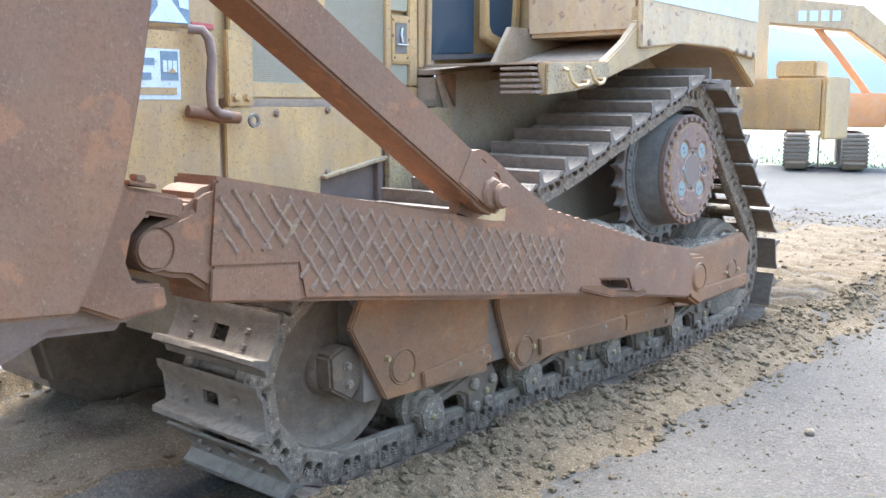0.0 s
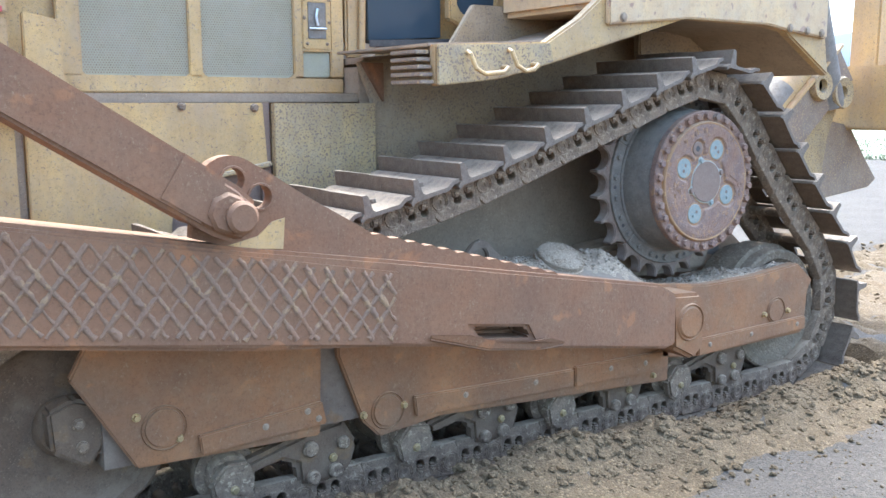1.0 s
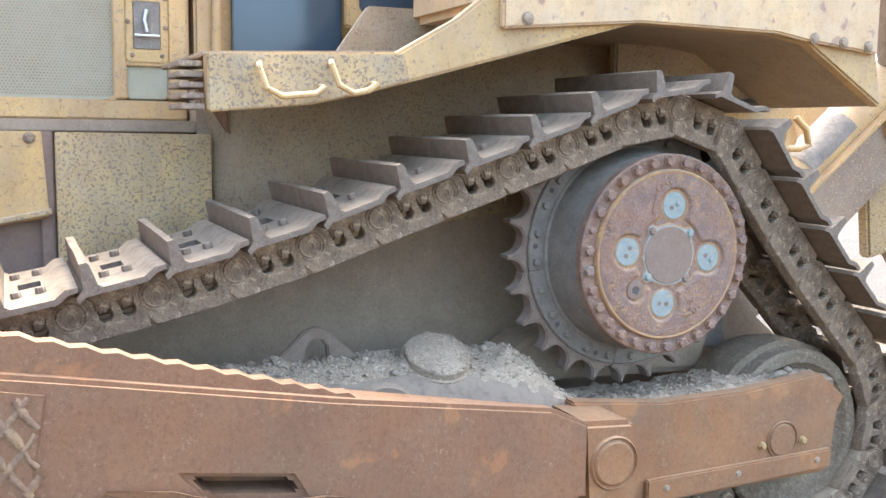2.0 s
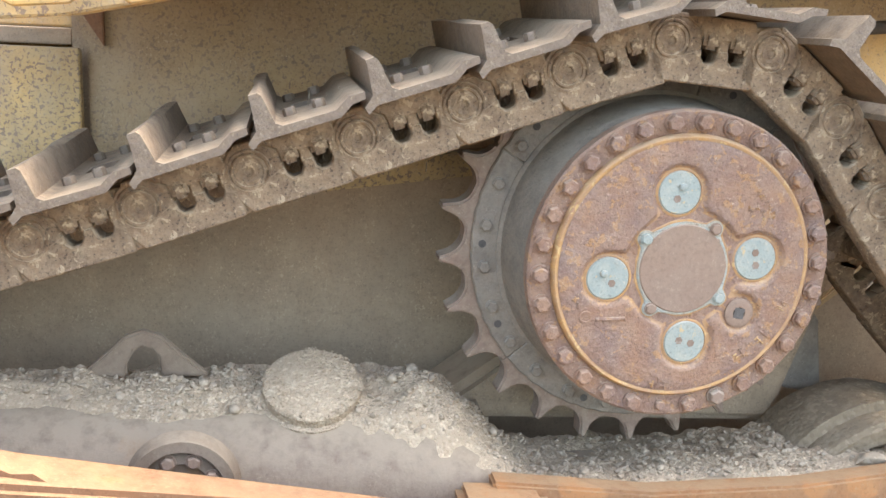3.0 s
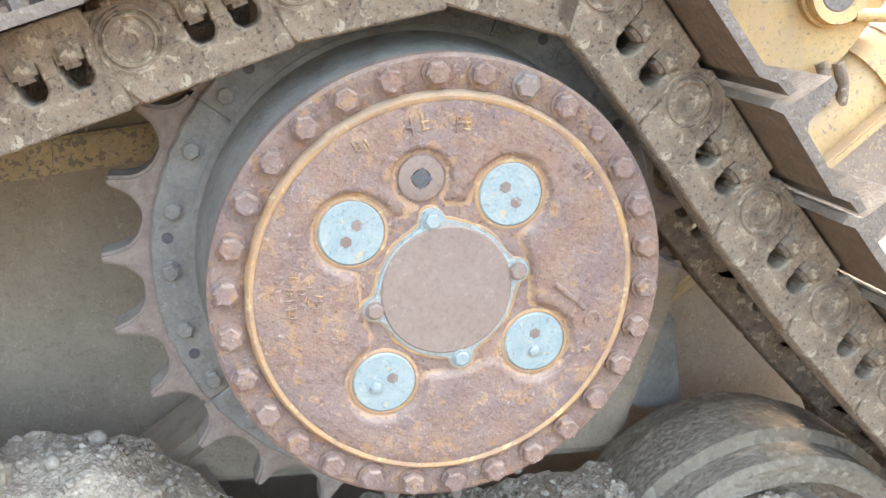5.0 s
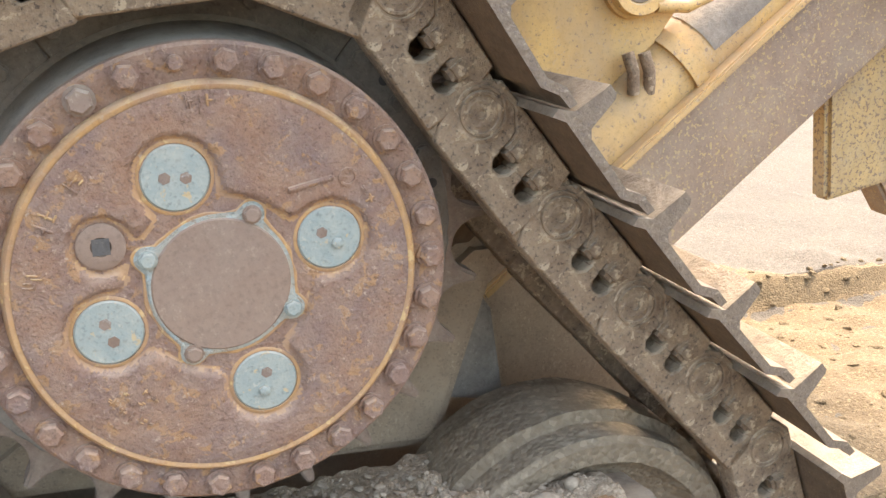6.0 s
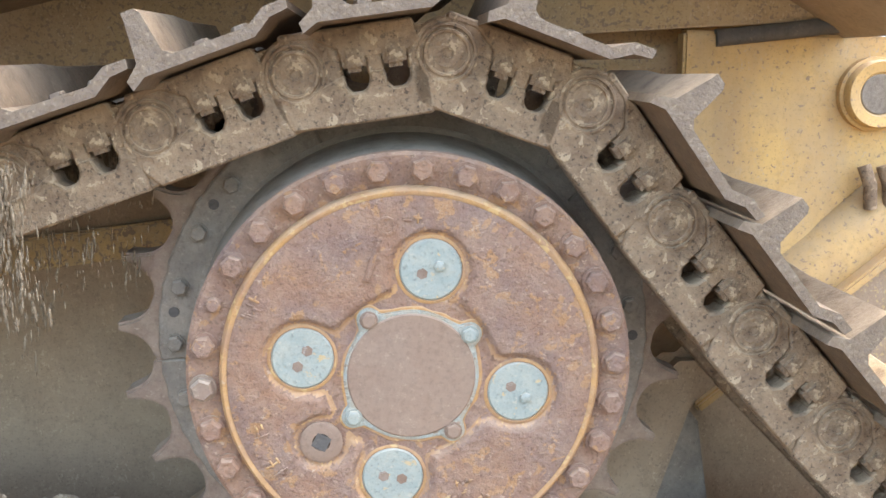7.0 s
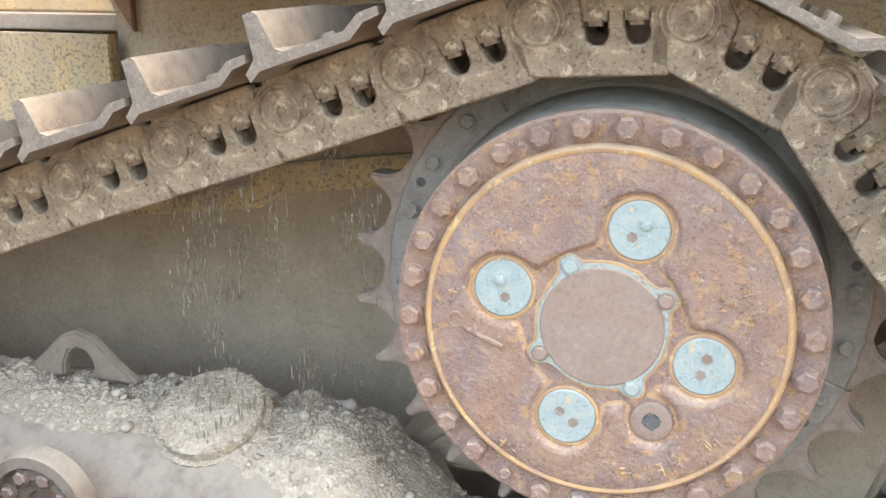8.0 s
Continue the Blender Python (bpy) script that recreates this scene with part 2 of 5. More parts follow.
GRAVEL = soil("gravel", (0.090, 0.072, 0.051), (0.076, 0.060, 0.043), (0.110, 0.089, 0.064), 1.5, 1.0, 0.5)
EARTH = soil("loose_earth", (0.124, 0.084, 0.042), (0.099, 0.067, 0.033), (0.161, 0.115, 0.061), 1.8, 1.0, 0.6)
CAKED = soil("caked_dirt", (0.419, 0.308, 0.195), (0.345, 0.250, 0.155), (0.492, 0.376, 0.245), 2.4, 1.0, 0.4)
MUD = soil("caked_mud", (0.218, 0.159, 0.097), (0.163, 0.116, 0.071), (0.294, 0.224, 0.143), 1.3, 1.0, 0.3)
STONE = soil("pebble", (0.347, 0.264, 0.173), (0.277, 0.205, 0.132), (0.419, 0.327, 0.225), 1.6, 0.4, 0.3)


def plain(name, color, rough=0.9):
    m, nt, bsdf = nodes_of(name)
    n = noise_node(nt, 5.0, 6.0, 0.65)
    nt.links.new(mix(nt, ramp(nt, n.outputs[0], 0.35, 0.65), color, tuple(c * 0.72 for c in color)), bsdf.inputs["Base Color"])
    bsdf.inputs["Roughness"].default_value = rough
    return m


GRASS = plain("dry_grass", (0.185, 0.19, 0.095))
# the blue of distant haze is put into the hill's base colour
HAZY_HILL = plain("far_hill_haze", (0.050, 0.070, 0.085))
CONCRETE = plain("concrete_block", (0.36, 0.34, 0.30))


def glass_dark():
    m, nt, bsdf = nodes_of("cab_glass")
    bsdf.inputs["Base Color"].default_value = (0.05, 0.065, 0.075, 1)
    bsdf.inputs["Roughness"].default_value = 0.12
    bsdf.inputs["Specular IOR Level"].default_value = 0.6
    return m


GLASS = glass_dark()

# ---- mesh helpers ----


def box(bm, x0, x1, y0, y1, z0, z1, m=None):
    vs = [bm.verts.new((x, y, z)) for x in (x0, x1) for y in (y0, y1) for z in (z0, z1)]
    fs = [(0, 1, 3, 2), (4, 6, 7, 5), (0, 4, 5, 1), (2, 3, 7, 6), (0, 2, 6, 4), (1, 5, 7, 3)]
    for f in fs:
        bm.faces.new([vs[i] for i in f])
    if m:
        bmesh.ops.transform(bm, matrix=m, verts=vs)
    return vs


def prism(bm, pts, y0, y1, m=None):
    """A side-view outline (x, z) carried from y0 to y1."""
    n = len(pts)
    a = [bm.verts.new((x, y0, z)) for x, z in pts]
    b = [bm.verts.new((x, y1, z)) for x, z in pts]
    bm.faces.new(a)
    bm.faces.new(b[::-1])
    for i in range(n):
        bm.faces.new((a[i], b[i], b[(i + 1) % n], a[(i + 1) % n]))
    if m:
        bmesh.ops.transform(bm, matrix=m, verts=a + b)
    return a + b


def lathe(bm, profile, n=32, cx=0.0, cz=0.0, close=False, start=0.0):
    """A profile of (radius, y) turned about the y axis through (cx, cz)."""
    rings = []
    for r, y in profile:
        if r < 1e-6:
            rings.append([bm.verts.new((cx, y, cz))])
        else:
            rings.append([bm.verts.new((cx + r * math.cos(start + 2 * math.pi * i / n), y, cz + r * math.sin(start + 2 * math.pi * i / n))) for i in range(n)])
    pairs = list(zip(rings, rings[1:])) + ([(rings[-1], rings[0])] if close else [])
    for p, q in pairs:
        for i in range(n):
            j = (i + 1) % n
            if len(p) == 1 and len(q) == 1:
                continue
            if len(p) == 1:
                bm.faces.new((p[0], q[j], q[i]))
            elif len(q) == 1:
                bm.faces.new((p[i], p[j], q[0]))
            else:
                bm.faces.new((p[i], p[j], q[j], q[i]))
    return [v for r in rings for v in r]


def disc(bm, cx, cz, r, y0, y1, n=24, edge=0.0, start=0.0):
    """A round plate or rod along y, its outer (y0) rim broken by edge."""
    if edge:
        return lathe(bm, [(0, y0), (r - edge, y0), (r, y0 + edge), (r, y1), (0, y1)], n, cx, cz, start=start)
    return lathe(bm, [(0, y0), (r, y0), (r, y1), (0, y1)], n, cx, cz, start=start)


def tube(bm, pts, r, n=10):
    pts = [Vector(p) for p in pts]
    rings = []
    for i, p in enumerate(pts):
        d = (pts[min(i + 1, len(pts) - 1)] - pts[max(i - 1, 0)]).normalized()
        a = d.orthogonal().normalized() if not rings else (rings[-1][1] - d * rings[-1][1].dot(d)).normalized()
        b = d.cross(a)
        rings.append(([bm.verts.new(p + r * (math.cos(2 * math.pi * k / n) * a + math.sin(2 * math.pi * k / n) * b)) for k in range(n)], a))
    for (p, _), (q, _) in zip(rings, rings[1:]):
        for k in range(n):
            bm.faces.new((p[k], p[(k + 1) % n], q[(k + 1) % n], q[k]))
    bm.faces.new(rings[0][0][::-1])
    bm.faces.new(rings[-1][0])


def soften(bm, w, angle=35, segments=2):
    bmesh.ops.recalc_face_normals(bm, faces=bm.faces)
    es = [e for e in bm.edges if len(e.link_faces) == 2 and e.calc_face_angle(0) > radians(angle)]
    bmesh.ops.bevel(bm, geom=es, offset=w, segments=segments, affect="EDGES", clamp_overlap=True)


def part(name, bm, material, parent=None, label="", at=(0, 0, 0), smooth=40):
    bmesh.ops.recalc_face_normals(bm, faces=bm.faces)
    me = bpy.data.meshes.new(name)
    bm.to_mesh(me)
    bm.free()
    me.materials.append(material)
    return place(name, me, parent, label, at, smooth)


def place(name, me, parent=None, label="", at=(0, 0, 0), smooth=0):
    if smooth:
        for p in me.polygons:
            p.use_smooth = True
        me.set_sharp_from_angle(angle=radians(smooth))
    ob = new(name, me)
    ob.location = at
    if parent:
        ob.parent = parent
    if label:
        tagged(ob, label)
    return ob


def bolt(bm, cx, cz, r, y, h, turn=0.0, washer=1.25):
    """A hexagon head on a washer whose face looks to -y."""
    if washer:
        disc(bm, cx, cz, r * washer, y - h * 0.25, y + 0.002, 14)
    lathe(bm, [(0, y - h), (r * 0.82, y - h), (r, y - h * 0.82), (r, y)], 6, cx, cz, start=turn)

# ---- the ground ----


def fbm(x, y, s, octaves=4):
    return noise.fractal(Vector((x * s, y * s, 3.7)), 1.0, 2.0, octaves)


def ground_height(x, y):
    """Road level 0, a low berm of loose earth along the track's near side, a rut under the tracks."""
    h = 0.010 * fbm(x, y, 1.3) + 0.006 * fbm(x, y, 6.0, 3)
    berm = math.exp(-((y + 0.50 + 0.10 * fbm(x, 0.0, 0.8, 2)) / 0.20) ** 2) if -12 < x < 9 else 0.0
    h += berm * (0.13 + 0.06 * fbm(x, y, 2.2)) + 0.5 * berm * 0.09 * fbm(x, y, 9.0, 3)
    # ruts under the tracks, half filled again behind the machine
    for y0, y1 in ((-0.16, 0.62), (1.9, 2.8)):
        edge = max(0.0, min(1.0, (y - y0) / 0.12 + 0.7, (y1 - y) / 0.12 + 0.7))
        h -= edge * (0.16 if x < 0.8 else 0.05)
    # churned strip with tread marks behind the machine
    if -0.9 < y < 3.2:
        h += 0.045 * fbm(x, y, 3.0)
    if x > 0.6 and (-0.15 < y < 0.64 or 1.95 < y < 2.75):
        # prints of the grousers in the pressed clay
        h += 0.06 * abs(math.sin(x * math.pi / PITCH + 0.5 * fbm(x, y, 0.7, 2))) ** 0.6 + 0.015 * fbm(x, y, 9.0, 2)
    return h


def ground():
    bm = bmesh.new()
    xs = sorted(set([-400, -120, -50, -26, -16] + [round(-13 + 0.07 * i, 3) for i in range(200)] + [1.2 + 0.12 * i for i in range(70)] + [10, 11, 12.5, 15, 18, 22, 28, 40, 70, 150, 400]))
    ys = sorted(set([-400, -100, -40, -20, -10, -7, -5.5] + [round(-4.6 + 0.07 * i, 3) for i in range(74)] + [0.7 + 0.13 * i for i in range(30)] + [5, 6, 8, 10, 14, 20, 30, 60, 150, 400]))
    grid = [[bm.verts.new((x, y, ground_height(x, y) if -14 < x < 20 and -6 < y < 9 else 0.0)) for y in ys] for x in xs]
    for a, b in zip(grid, grid[1:]):
        for j in range(len(ys) - 1):
            bm.faces.new((a[j], b[j], b[j + 1], a[j + 1]))
    ob = part("ground", bm, GRAVEL)
    return tagged(ob, "pale compacted gravel road with loose brown earth beside the track", "ground", kind="structure")


ground_sheet = ground()

# ---- the bulldozer: running gear ----
dozer = tagged(new("bulldozer"), "large worn yellow bulldozer with rusty push arms, driving over gravel", "bulldozer")
BASE = (0, 0, AXLE)
CHAIN_Y = 0.25        # middle of the chain
SPROCKET_Y = 0.290    # middle of the toothed ring
FRONT, REAR, IDLER_PIN = (-3.45, -0.78), (0.775, -0.80), 0.48
WHEEL_REAR = (0.775, -0.835)


def track_loop():
    """The way of the track pins about the axle, as points at even steps, in the sense of the motion."""
    pts = [(0.39, 0.365), (0.328, 0.456), (0.215, 0.520), (0.089, 0.555), (-0.04, 0.558), (-0.169, 0.528), (-0.29, 0.485),
           (-0.414, 0.439), (-0.663, 0.353), (-0.91, 0.269), (-1.15, 0.187), (-1.38, 0.103), (-1.631, 0.028), (-2.0, -0.065), (-2.4, -0.150), (-2.9, -0.235), (-3.3, -0.292)]
    for a in range(100, 271, 10):
        pts.append((FRONT[0] + IDLER_PIN * math.cos(radians(a)), FRONT[1] + IDLER_PIN * math.sin(radians(a))))
    for k in range(1, 16):
        pts.append((FRONT[0] + (REAR[0] - FRONT[0]) * k / 16, FRONT[1] - IDLER_PIN + (REAR[1] - FRONT[1]) * k / 16))
    for a in range(270, 401, 10):
        pts.append((REAR[0] + IDLER_PIN * math.cos(radians(a)), REAR[1] + IDLER_PIN * math.sin(radians(a))))
    pts += [(1.071, -0.41), (0.994, -0.337), (0.81, -0.147), (0.639, 0.046), (0.477, 0.243)]
    p = np.array(pts)
    n = len(p)
    fine = []
    for i in range(n):
        a, b, c, d = p[i - 1], p[i], p[(i + 1) % n], p[(i + 2) % n]
        for k in range(12):
            u = k / 12
            fine.append(0.5 * (2 * b + (c - a) * u + (2 * a - 5 * b + 4 * c - d) * u * u + (3 * b - a - 3 * c + d) * u ** 3))
    fine = np.array(fine + [fine[0]])
    s = np.concatenate([[0], np.cumsum(np.hypot(*np.diff(fine, axis=0).T))])
    return fine, s


LOOP, LOOP_S = track_loop()
LENGTH = LOOP_S[-1]
LINKS = round(LENGTH / PITCH)
STEP = LENGTH / LINKS
# where along the loop a pin stands when the sprocket has turned by 676.4 degrees
PHASE = float(np.interp(np.argmin(np.hypot(LOOP[:200, 0] - 0.089, LOOP[:200, 1] - 0.557)), np.arange(len(LOOP_S)), LOOP_S))


def loop_point(u):
    u = u % LENGTH
    return np.array([np.interp(u, LOOP_S, LOOP[:, 0]), np.interp(u, LOOP_S, LOOP[:, 1])])


def link_pose(i, t):
    u = PHASE + STEP * LINKS_PER_TURN * (turn_at(t) - 676.4) / 360 - i * STEP
    a, b = loop_point(u), loop_point(u - STEP)
    return pose(a[0], 0, AXLE + a[1], 0, -math.degrees(math.atan2(b[1] - a[1], b[0] - a[0])), 0)


def link_mesh(inner=False):
    """One track link; x to the trailing pin, z towards the shoe. The inner one is its mirror image."""
    bm = bmesh.new()
    y0, y1 = 0.026, 0.090
    prism(bm, [(-0.050, -0.030), (-0.040, -0.062), (-0.020, -0.096), (0.224, -0.096), (0.226, -0.010), (0.194, -0.010), (0.192, -0.030), (0.182, -0.043), (0.162, -0.043), (0.152, -0.032), (0.150, -0.010), (0.124, -0.010),
               (0.122, -0.030), (0.112, -0.043), (0.092, -0.043), (0.082, -0.032), (0.080, -0.010), (0.03, -0.030)], y0, y1)
    prism(bm, [(-0.030, -0.056), (0.040, -0.056), (0.079, -0.028), (0.079, 0.012), (0.074, 0.030), (0.040, 0.056)] + [(0.063 * math.cos(radians(q)), 0.063 * math.sin(radians(q))) for q in range(100, 240, 14)], y0 + 0.002, y1)
    prism(bm, [(0.121, -0.018), (0.149, -0.018), (0.149, 0.020), (0.121, 0.020)], y0 + 0.003, y1)
    prism(bm, [(0.191, -0.018), (0.223, -0.018), (0.230, 0.0), (0.216, 0.030), (0.191, 0.020)], y0 + 0.003, y1)
    prism(bm, [(0.074, 0.030), (0.078, 0.012), (0.192, 0.012), (0.218, 0.028), (0.208, 0.068), (-0.02, 0.068), (-0.022, 0.052), (0.040, 0.054)], y0 + 0.001, y1)
    prism(bm, [(0.200, -0.094), (0.262, -0.094), (0.276, -0.064), (0.298, -0.035), (0.310, 0.0), (0.298, 0.034), (0.262, 0.052), (0.200, 0.060)], 0.036, 0.094)
    soften(bm, 0.004, 50, 1)
    if inner:
        bmesh.ops.transform(bm, matrix=Matrix.Translation((0, 2 * CHAIN_Y, 0)) @ Matrix.Diagonal((1, -1, 1, 1)), verts=bm.verts)
    return bm


def shoe_mesh():
    """Single-grouser shoe with a mud hole in its middle."""
    bm = bmesh.new()
    head = [(0.112, 0.092), (0.098, 0.102), (0.090, 0.168), (0.082, 0.176), (0.064, 0.174), (0.059, 0.160), (0.054, 0.096), (0.030, 0.076)]
    tail = [(0.236, 0.072), (0.268, 0.092), (0.298, 0.095), (0.300, 0.110), (0.264, 0.110), (0.230, 0.090)]
    y0, y1, h = CHAIN_Y - 0.37, CHAIN_Y + 0.36, 0.055
    for ya, yb in ((y0, CHAIN_Y - h), (CHAIN_Y + h, y1)):
        prism(bm, [(0.034, 0.060), (0.058, 0.074)] + tail + head, ya, yb)
    prism(bm, [(0.034, 0.060), (0.058, 0.074), (0.135, 0.073), (0.135, 0.091)] + head, CHAIN_Y - h, CHAIN_Y + h)
    prism(bm, [(0.205, 0.072)] + tail + [(0.205, 0.0905)], CHAIN_Y - h, CHAIN_Y + h)
    bmesh.ops.remove_doubles(bm, verts=bm.verts, dist=0.0005)
    rng = random.Random(4)
    for v in bm.verts:
        if v.co.z > 0.15:
            v.co += Vector((rng.uniform(-1, 1) * 0.003, 0, rng.uniform(-1, 1) * 0.004))
    soften(bm, 0.005, 40, 2)
    return bm


def mesh_of(name, bm, material, smooth=40):
    bmesh.ops.recalc_face_normals(bm, faces=bm.faces)
    me = bpy.data.meshes.new(name)
    bm.to_mesh(me)
    bm.free()
    me.materials.append(material)
    for p in me.polygons:
        p.use_smooth = True
    me.set_sharp_from_angle(angle=radians(smooth))
    return me


def pin_mesh():
    """Ringed pin end."""
    bm = bmesh.new()
    lathe(bm, [(0, 0.034), (0.007, 0.034), (0.0095, 0.0245), (0.024, 0.0235), (0.026, 0.0250), (0.0335, 0.0255), (0.0350, 0.0220), (0.0395, 0.0220), (0.0415, 0.0290), (0.0440, 0.0290), (0.046, 0.0240), (0.0505, 0.0245), (0.053, 0.030), (0.030, 0.06), (0.028, 0.47), (0, 0.47)], 24)
    return bm


def nut_mesh():
    """Shoe bolt: square nut in the link's window and shank up to the shoe."""
    bm = bmesh.new()
    box(bm, -0.0200, 0.0200, 0.016, 0.066, -0.010, 0.030)
    soften(bm, 0.0085, 40, 2)
    return bm


def head_mesh():
    bm = bmesh.new()
    m = Matrix.Rotation(radians(-90), 4, "X")
    vs = lathe(bm, [(0, -0.018), (0.013, -0.018), (0.016, -0.014), (0.016, 0.004)], 6)
    bmesh.ops.transform(bm, matrix=m, verts=vs)
    return bm


link_me, inner_me, shoe_me, pin_me = mesh_of("track_link", link_mesh(), STEEL), mesh_of("inner_link", link_mesh(True), STEEL), mesh_of("shoe", shoe_mesh(), WORN), mesh_of("pin", pin_mesh(), STEEL)
nut_me, head_me = mesh_of("nut", nut_mesh(), STEEL), mesh_of("bolt_head", head_mesh(), WORN)
track_links = []
for i in range(LINKS):
    link = place("track_link", link_me, dozer)
    place("inner_link", inner_me, link)
    place("shoe", shoe_me, link, "dusty worn steel track shoe with one tall grouser")
    place("pin", pin_me, link)
    for x in (0.100, 0.170):
        place("nut", nut_me, link, at=(x, 0, 0))
        for y in (0.058, 0.442):
            place("bolt_head", head_me, link, at=(x + 0.03, y, 0.092))
    track_links.append(link)


def drive_housing():
    bm = bmesh.new()
    lathe(bm, [(0.0, 0.012), (0.330, 0.012), (0.337, 0.006), (0.388, 0.004), (0.394, 0.009), (0.394, 0.044), (0.386, 0.052)], 90)
    return part("final_drive", bm, RUST_HUB, dozer, "round rusty final drive hub with bolted cover, turning", BASE)


final_drive = drive_housing()


def ring_angle(deg, r):
    return r * math.cos(radians(deg)), r * math.sin(radians(deg))


PLUGS = [ring_angle(90 * k, 0.193) for k in range(4)]
DRAIN = ring_angle(-43, 0.200)


def pocket(x, z):
    """Distance from the edge of the sunken clover round the cap, the plugs and the drain."""
    d = [math.hypot(x, z) - 0.150, math.hypot(x - DRAIN[0], z - DRAIN[1]) - 0.046] + [math.hypot(x - px, z - pz) - 0.066 for px, pz in PLUGS]
    return -0.012 * math.log(sum(math.exp(-v / 0.012) for v in d))


def hub_cover(hub):
    """Raised cast cover, its middle sunk in a clover shape that holds cap and plugs."""
    bm = bmesh.new()
    n, radii = 288, [0.100 + 0.0045 * i for i in range(50)]
    rows = []
    for r in radii:
        row = []
        for i in range(n):
            x, z = ring_angle(360 * i / n, r)
            e = max(0.0, min(1.0, (pocket(x, z) + 0.003) / 0.012))
            e = e * e * (3 - 2 * e)
            lump = 0.0007 * noise.fractal(Vector((x * 70, z * 70, 1.0)), 1.0, 2.0, 3) + 0.0012 * noise.noise(Vector((x * 16, z * 16, 5.0)))
            y = -0.0015 - 0.0125 * e + lump + 0.004 * max(0.0, (r - 0.29) / 0.03) ** 2
            row.append(bm.verts.new((x, y, z)))
        rows.append(row)
    for p, q in zip(rows, rows[1:]):
        for i in range(n):
            bm.faces.new((p[i], p[(i + 1) % n], q[(i + 1) % n], q[i]))
    ob = part("cover", bm, RUST_HUB, hub, "rusty cast cover with a sunken clover-shaped middle", smooth=180)
    ob.data.materials.append(POCKET)
    for f in ob.data.polygons:
        c = f.center
        d = pocket(c.x, c.z)
        if -0.005 < d < 0.001 + 0.004 * noise.noise(Vector((c.x * 60, c.z * 60, 2.0))) and noise.noise(Vector((c.x * 25, c.z * 25, 9.0))) > -0.25:
            f.material_index = 1
    return ob


def hub_parts(hub):
    # drum behind the flange
    bm = bmesh.new()
    lathe(bm, [(0.384, 0.046), (0.388, 0.06), (0.397, 0.12), (0.406, 0.18), (0.412, 0.225), (0.422, 0.232), (0.422, 0.246), (0.412, 0.25), (0.412, 0.29)], 90)
    part("drum", bm, DRUM, hub, "dusty grey steel drum")
    cover = hub_cover(hub)
    bm = bmesh.new()
    lathe(bm, [(0.3185, -0.0070), (0.3240, -0.0108), (0.3285, -0.0112), (0.3325, -0.0075), (0.3350, -0.001), (0.3365, 0.0075)], 90)
    part("cover_rim", bm, ORANGE_RUST, cover, "bright orange rusty rim of the cover")
    # plugs
    for k in range(4):
        x, z = ring_angle(90 * k, 0.193)
        bm = bmesh.new()
        lathe(bm, [(0.0640, 0.001), (0.0605, -0.0025), (0.0560, -0.0030), (0.0530, 0.004)], 32, x, z)
        part("recess_ring", bm, ORANGE_RUST, hub, "rust-stained ring round a plug")
        bm = bmesh.new()
        disc(bm, x, z, 0.0545, -0.0050, 0.006, 36, 0.003)
        part("plug", bm, ZINC, hub, "grey-green galvanised round plug")
    for k in range(4):
        x, z = ring_angle(90 * k, 0.193)
        a, both = ((90, True), (62, False), (124, False), (159, True))[k]
        for e in (-1, 1):
            bm = bmesh.new()
            px, pz = x + e * 0.0165 * math.cos(radians(a)), z + e * 0.0165 * math.sin(radians(a))
            if both or e < 0:
                # no hole is cut: a dark disc on the plug paints its shade
                disc(bm, px, pz, 0.0102, -0.0060, 0.0, 6)
                part("plug_hole_shade", bm, HOLE_SHADE, hub, "dark brown disc standing for the shade in a plug's threaded hole")
            else:
                bolt(bm, px, pz, 0.0102, -0.0045, 0.007, 0.3 * k, 0)
                part("plug_bolt", bm, ZINC, hub, "small pale bolt in a plug")
    # centre cap with four lobes and its sealant
    flange, seal = [], []
    for i in range(144):
        a = 360 * i / 144
        off = min(abs((a - 46 - 90 * q + 180) % 360 - 180) for q in range(4))
        # a circle joined to four round bolt lobes
        c, s = 0.1265 * math.cos(radians(off)), 0.1265 * math.sin(radians(off))
        r = 0.1195 + (0.010 * math.exp(-(off / 13) ** 2))
        if s < 0.0215:
            r = max(r, c + math.sqrt(0.0215 ** 2 - s * s))
        flange.append(ring_angle(a, r))
        seal.append(ring_angle(a, r + 0.006 + 0.006 * noise.noise(Vector((math.cos(radians(a)) * 4, math.sin(radians(a)) * 4, 0)))))
    bm = bmesh.new()
    prism(bm, seal, -0.003, 0.02)
    soften(bm, 0.002, 50, 1)
    part("sealant", bm, ORANGE_RUST, hub, "rust-stained crust round the centre cap")
    bm = bmesh.new()
    prism(bm, flange, -0.007, 0.02)
    soften(bm, 0.003, 50, 2)
    part("cap_flange", bm, SEAL, hub, "lobed cap flange crusted with pale green-grey sealant")
    bm = bmesh.new()
    disc(bm, 0, 0, 0.1135, -0.0098, 0.02, 64, 0.003)
    part("centre_cap", bm, RUST_CAP, hub, "plain brown centre cap")
    for q in range(4):
        bm = bmesh.new()
        x, z = ring_angle(46 + 90 * q, 0.1265)
        bolt(bm, x, z, 0.0135, -0.007, 0.010, 0.2 * q, 1.2)
        part("cap_bolt", bm, ZINC if q % 2 else RUST_CAP, hub, "bolt on the centre cap")
    # square drain plug
    x, z = DRAIN
    bm = bmesh.new()
    lathe(bm, [(0.038, 0.008), (0.038, -0.006), (0.034, -0.008), (0.016, -0.007), (0.014, 0.0)], 28, x, z)
    part("drain_plug", bm, RUST_CAP, hub, "rusty drain plug with a square socket")
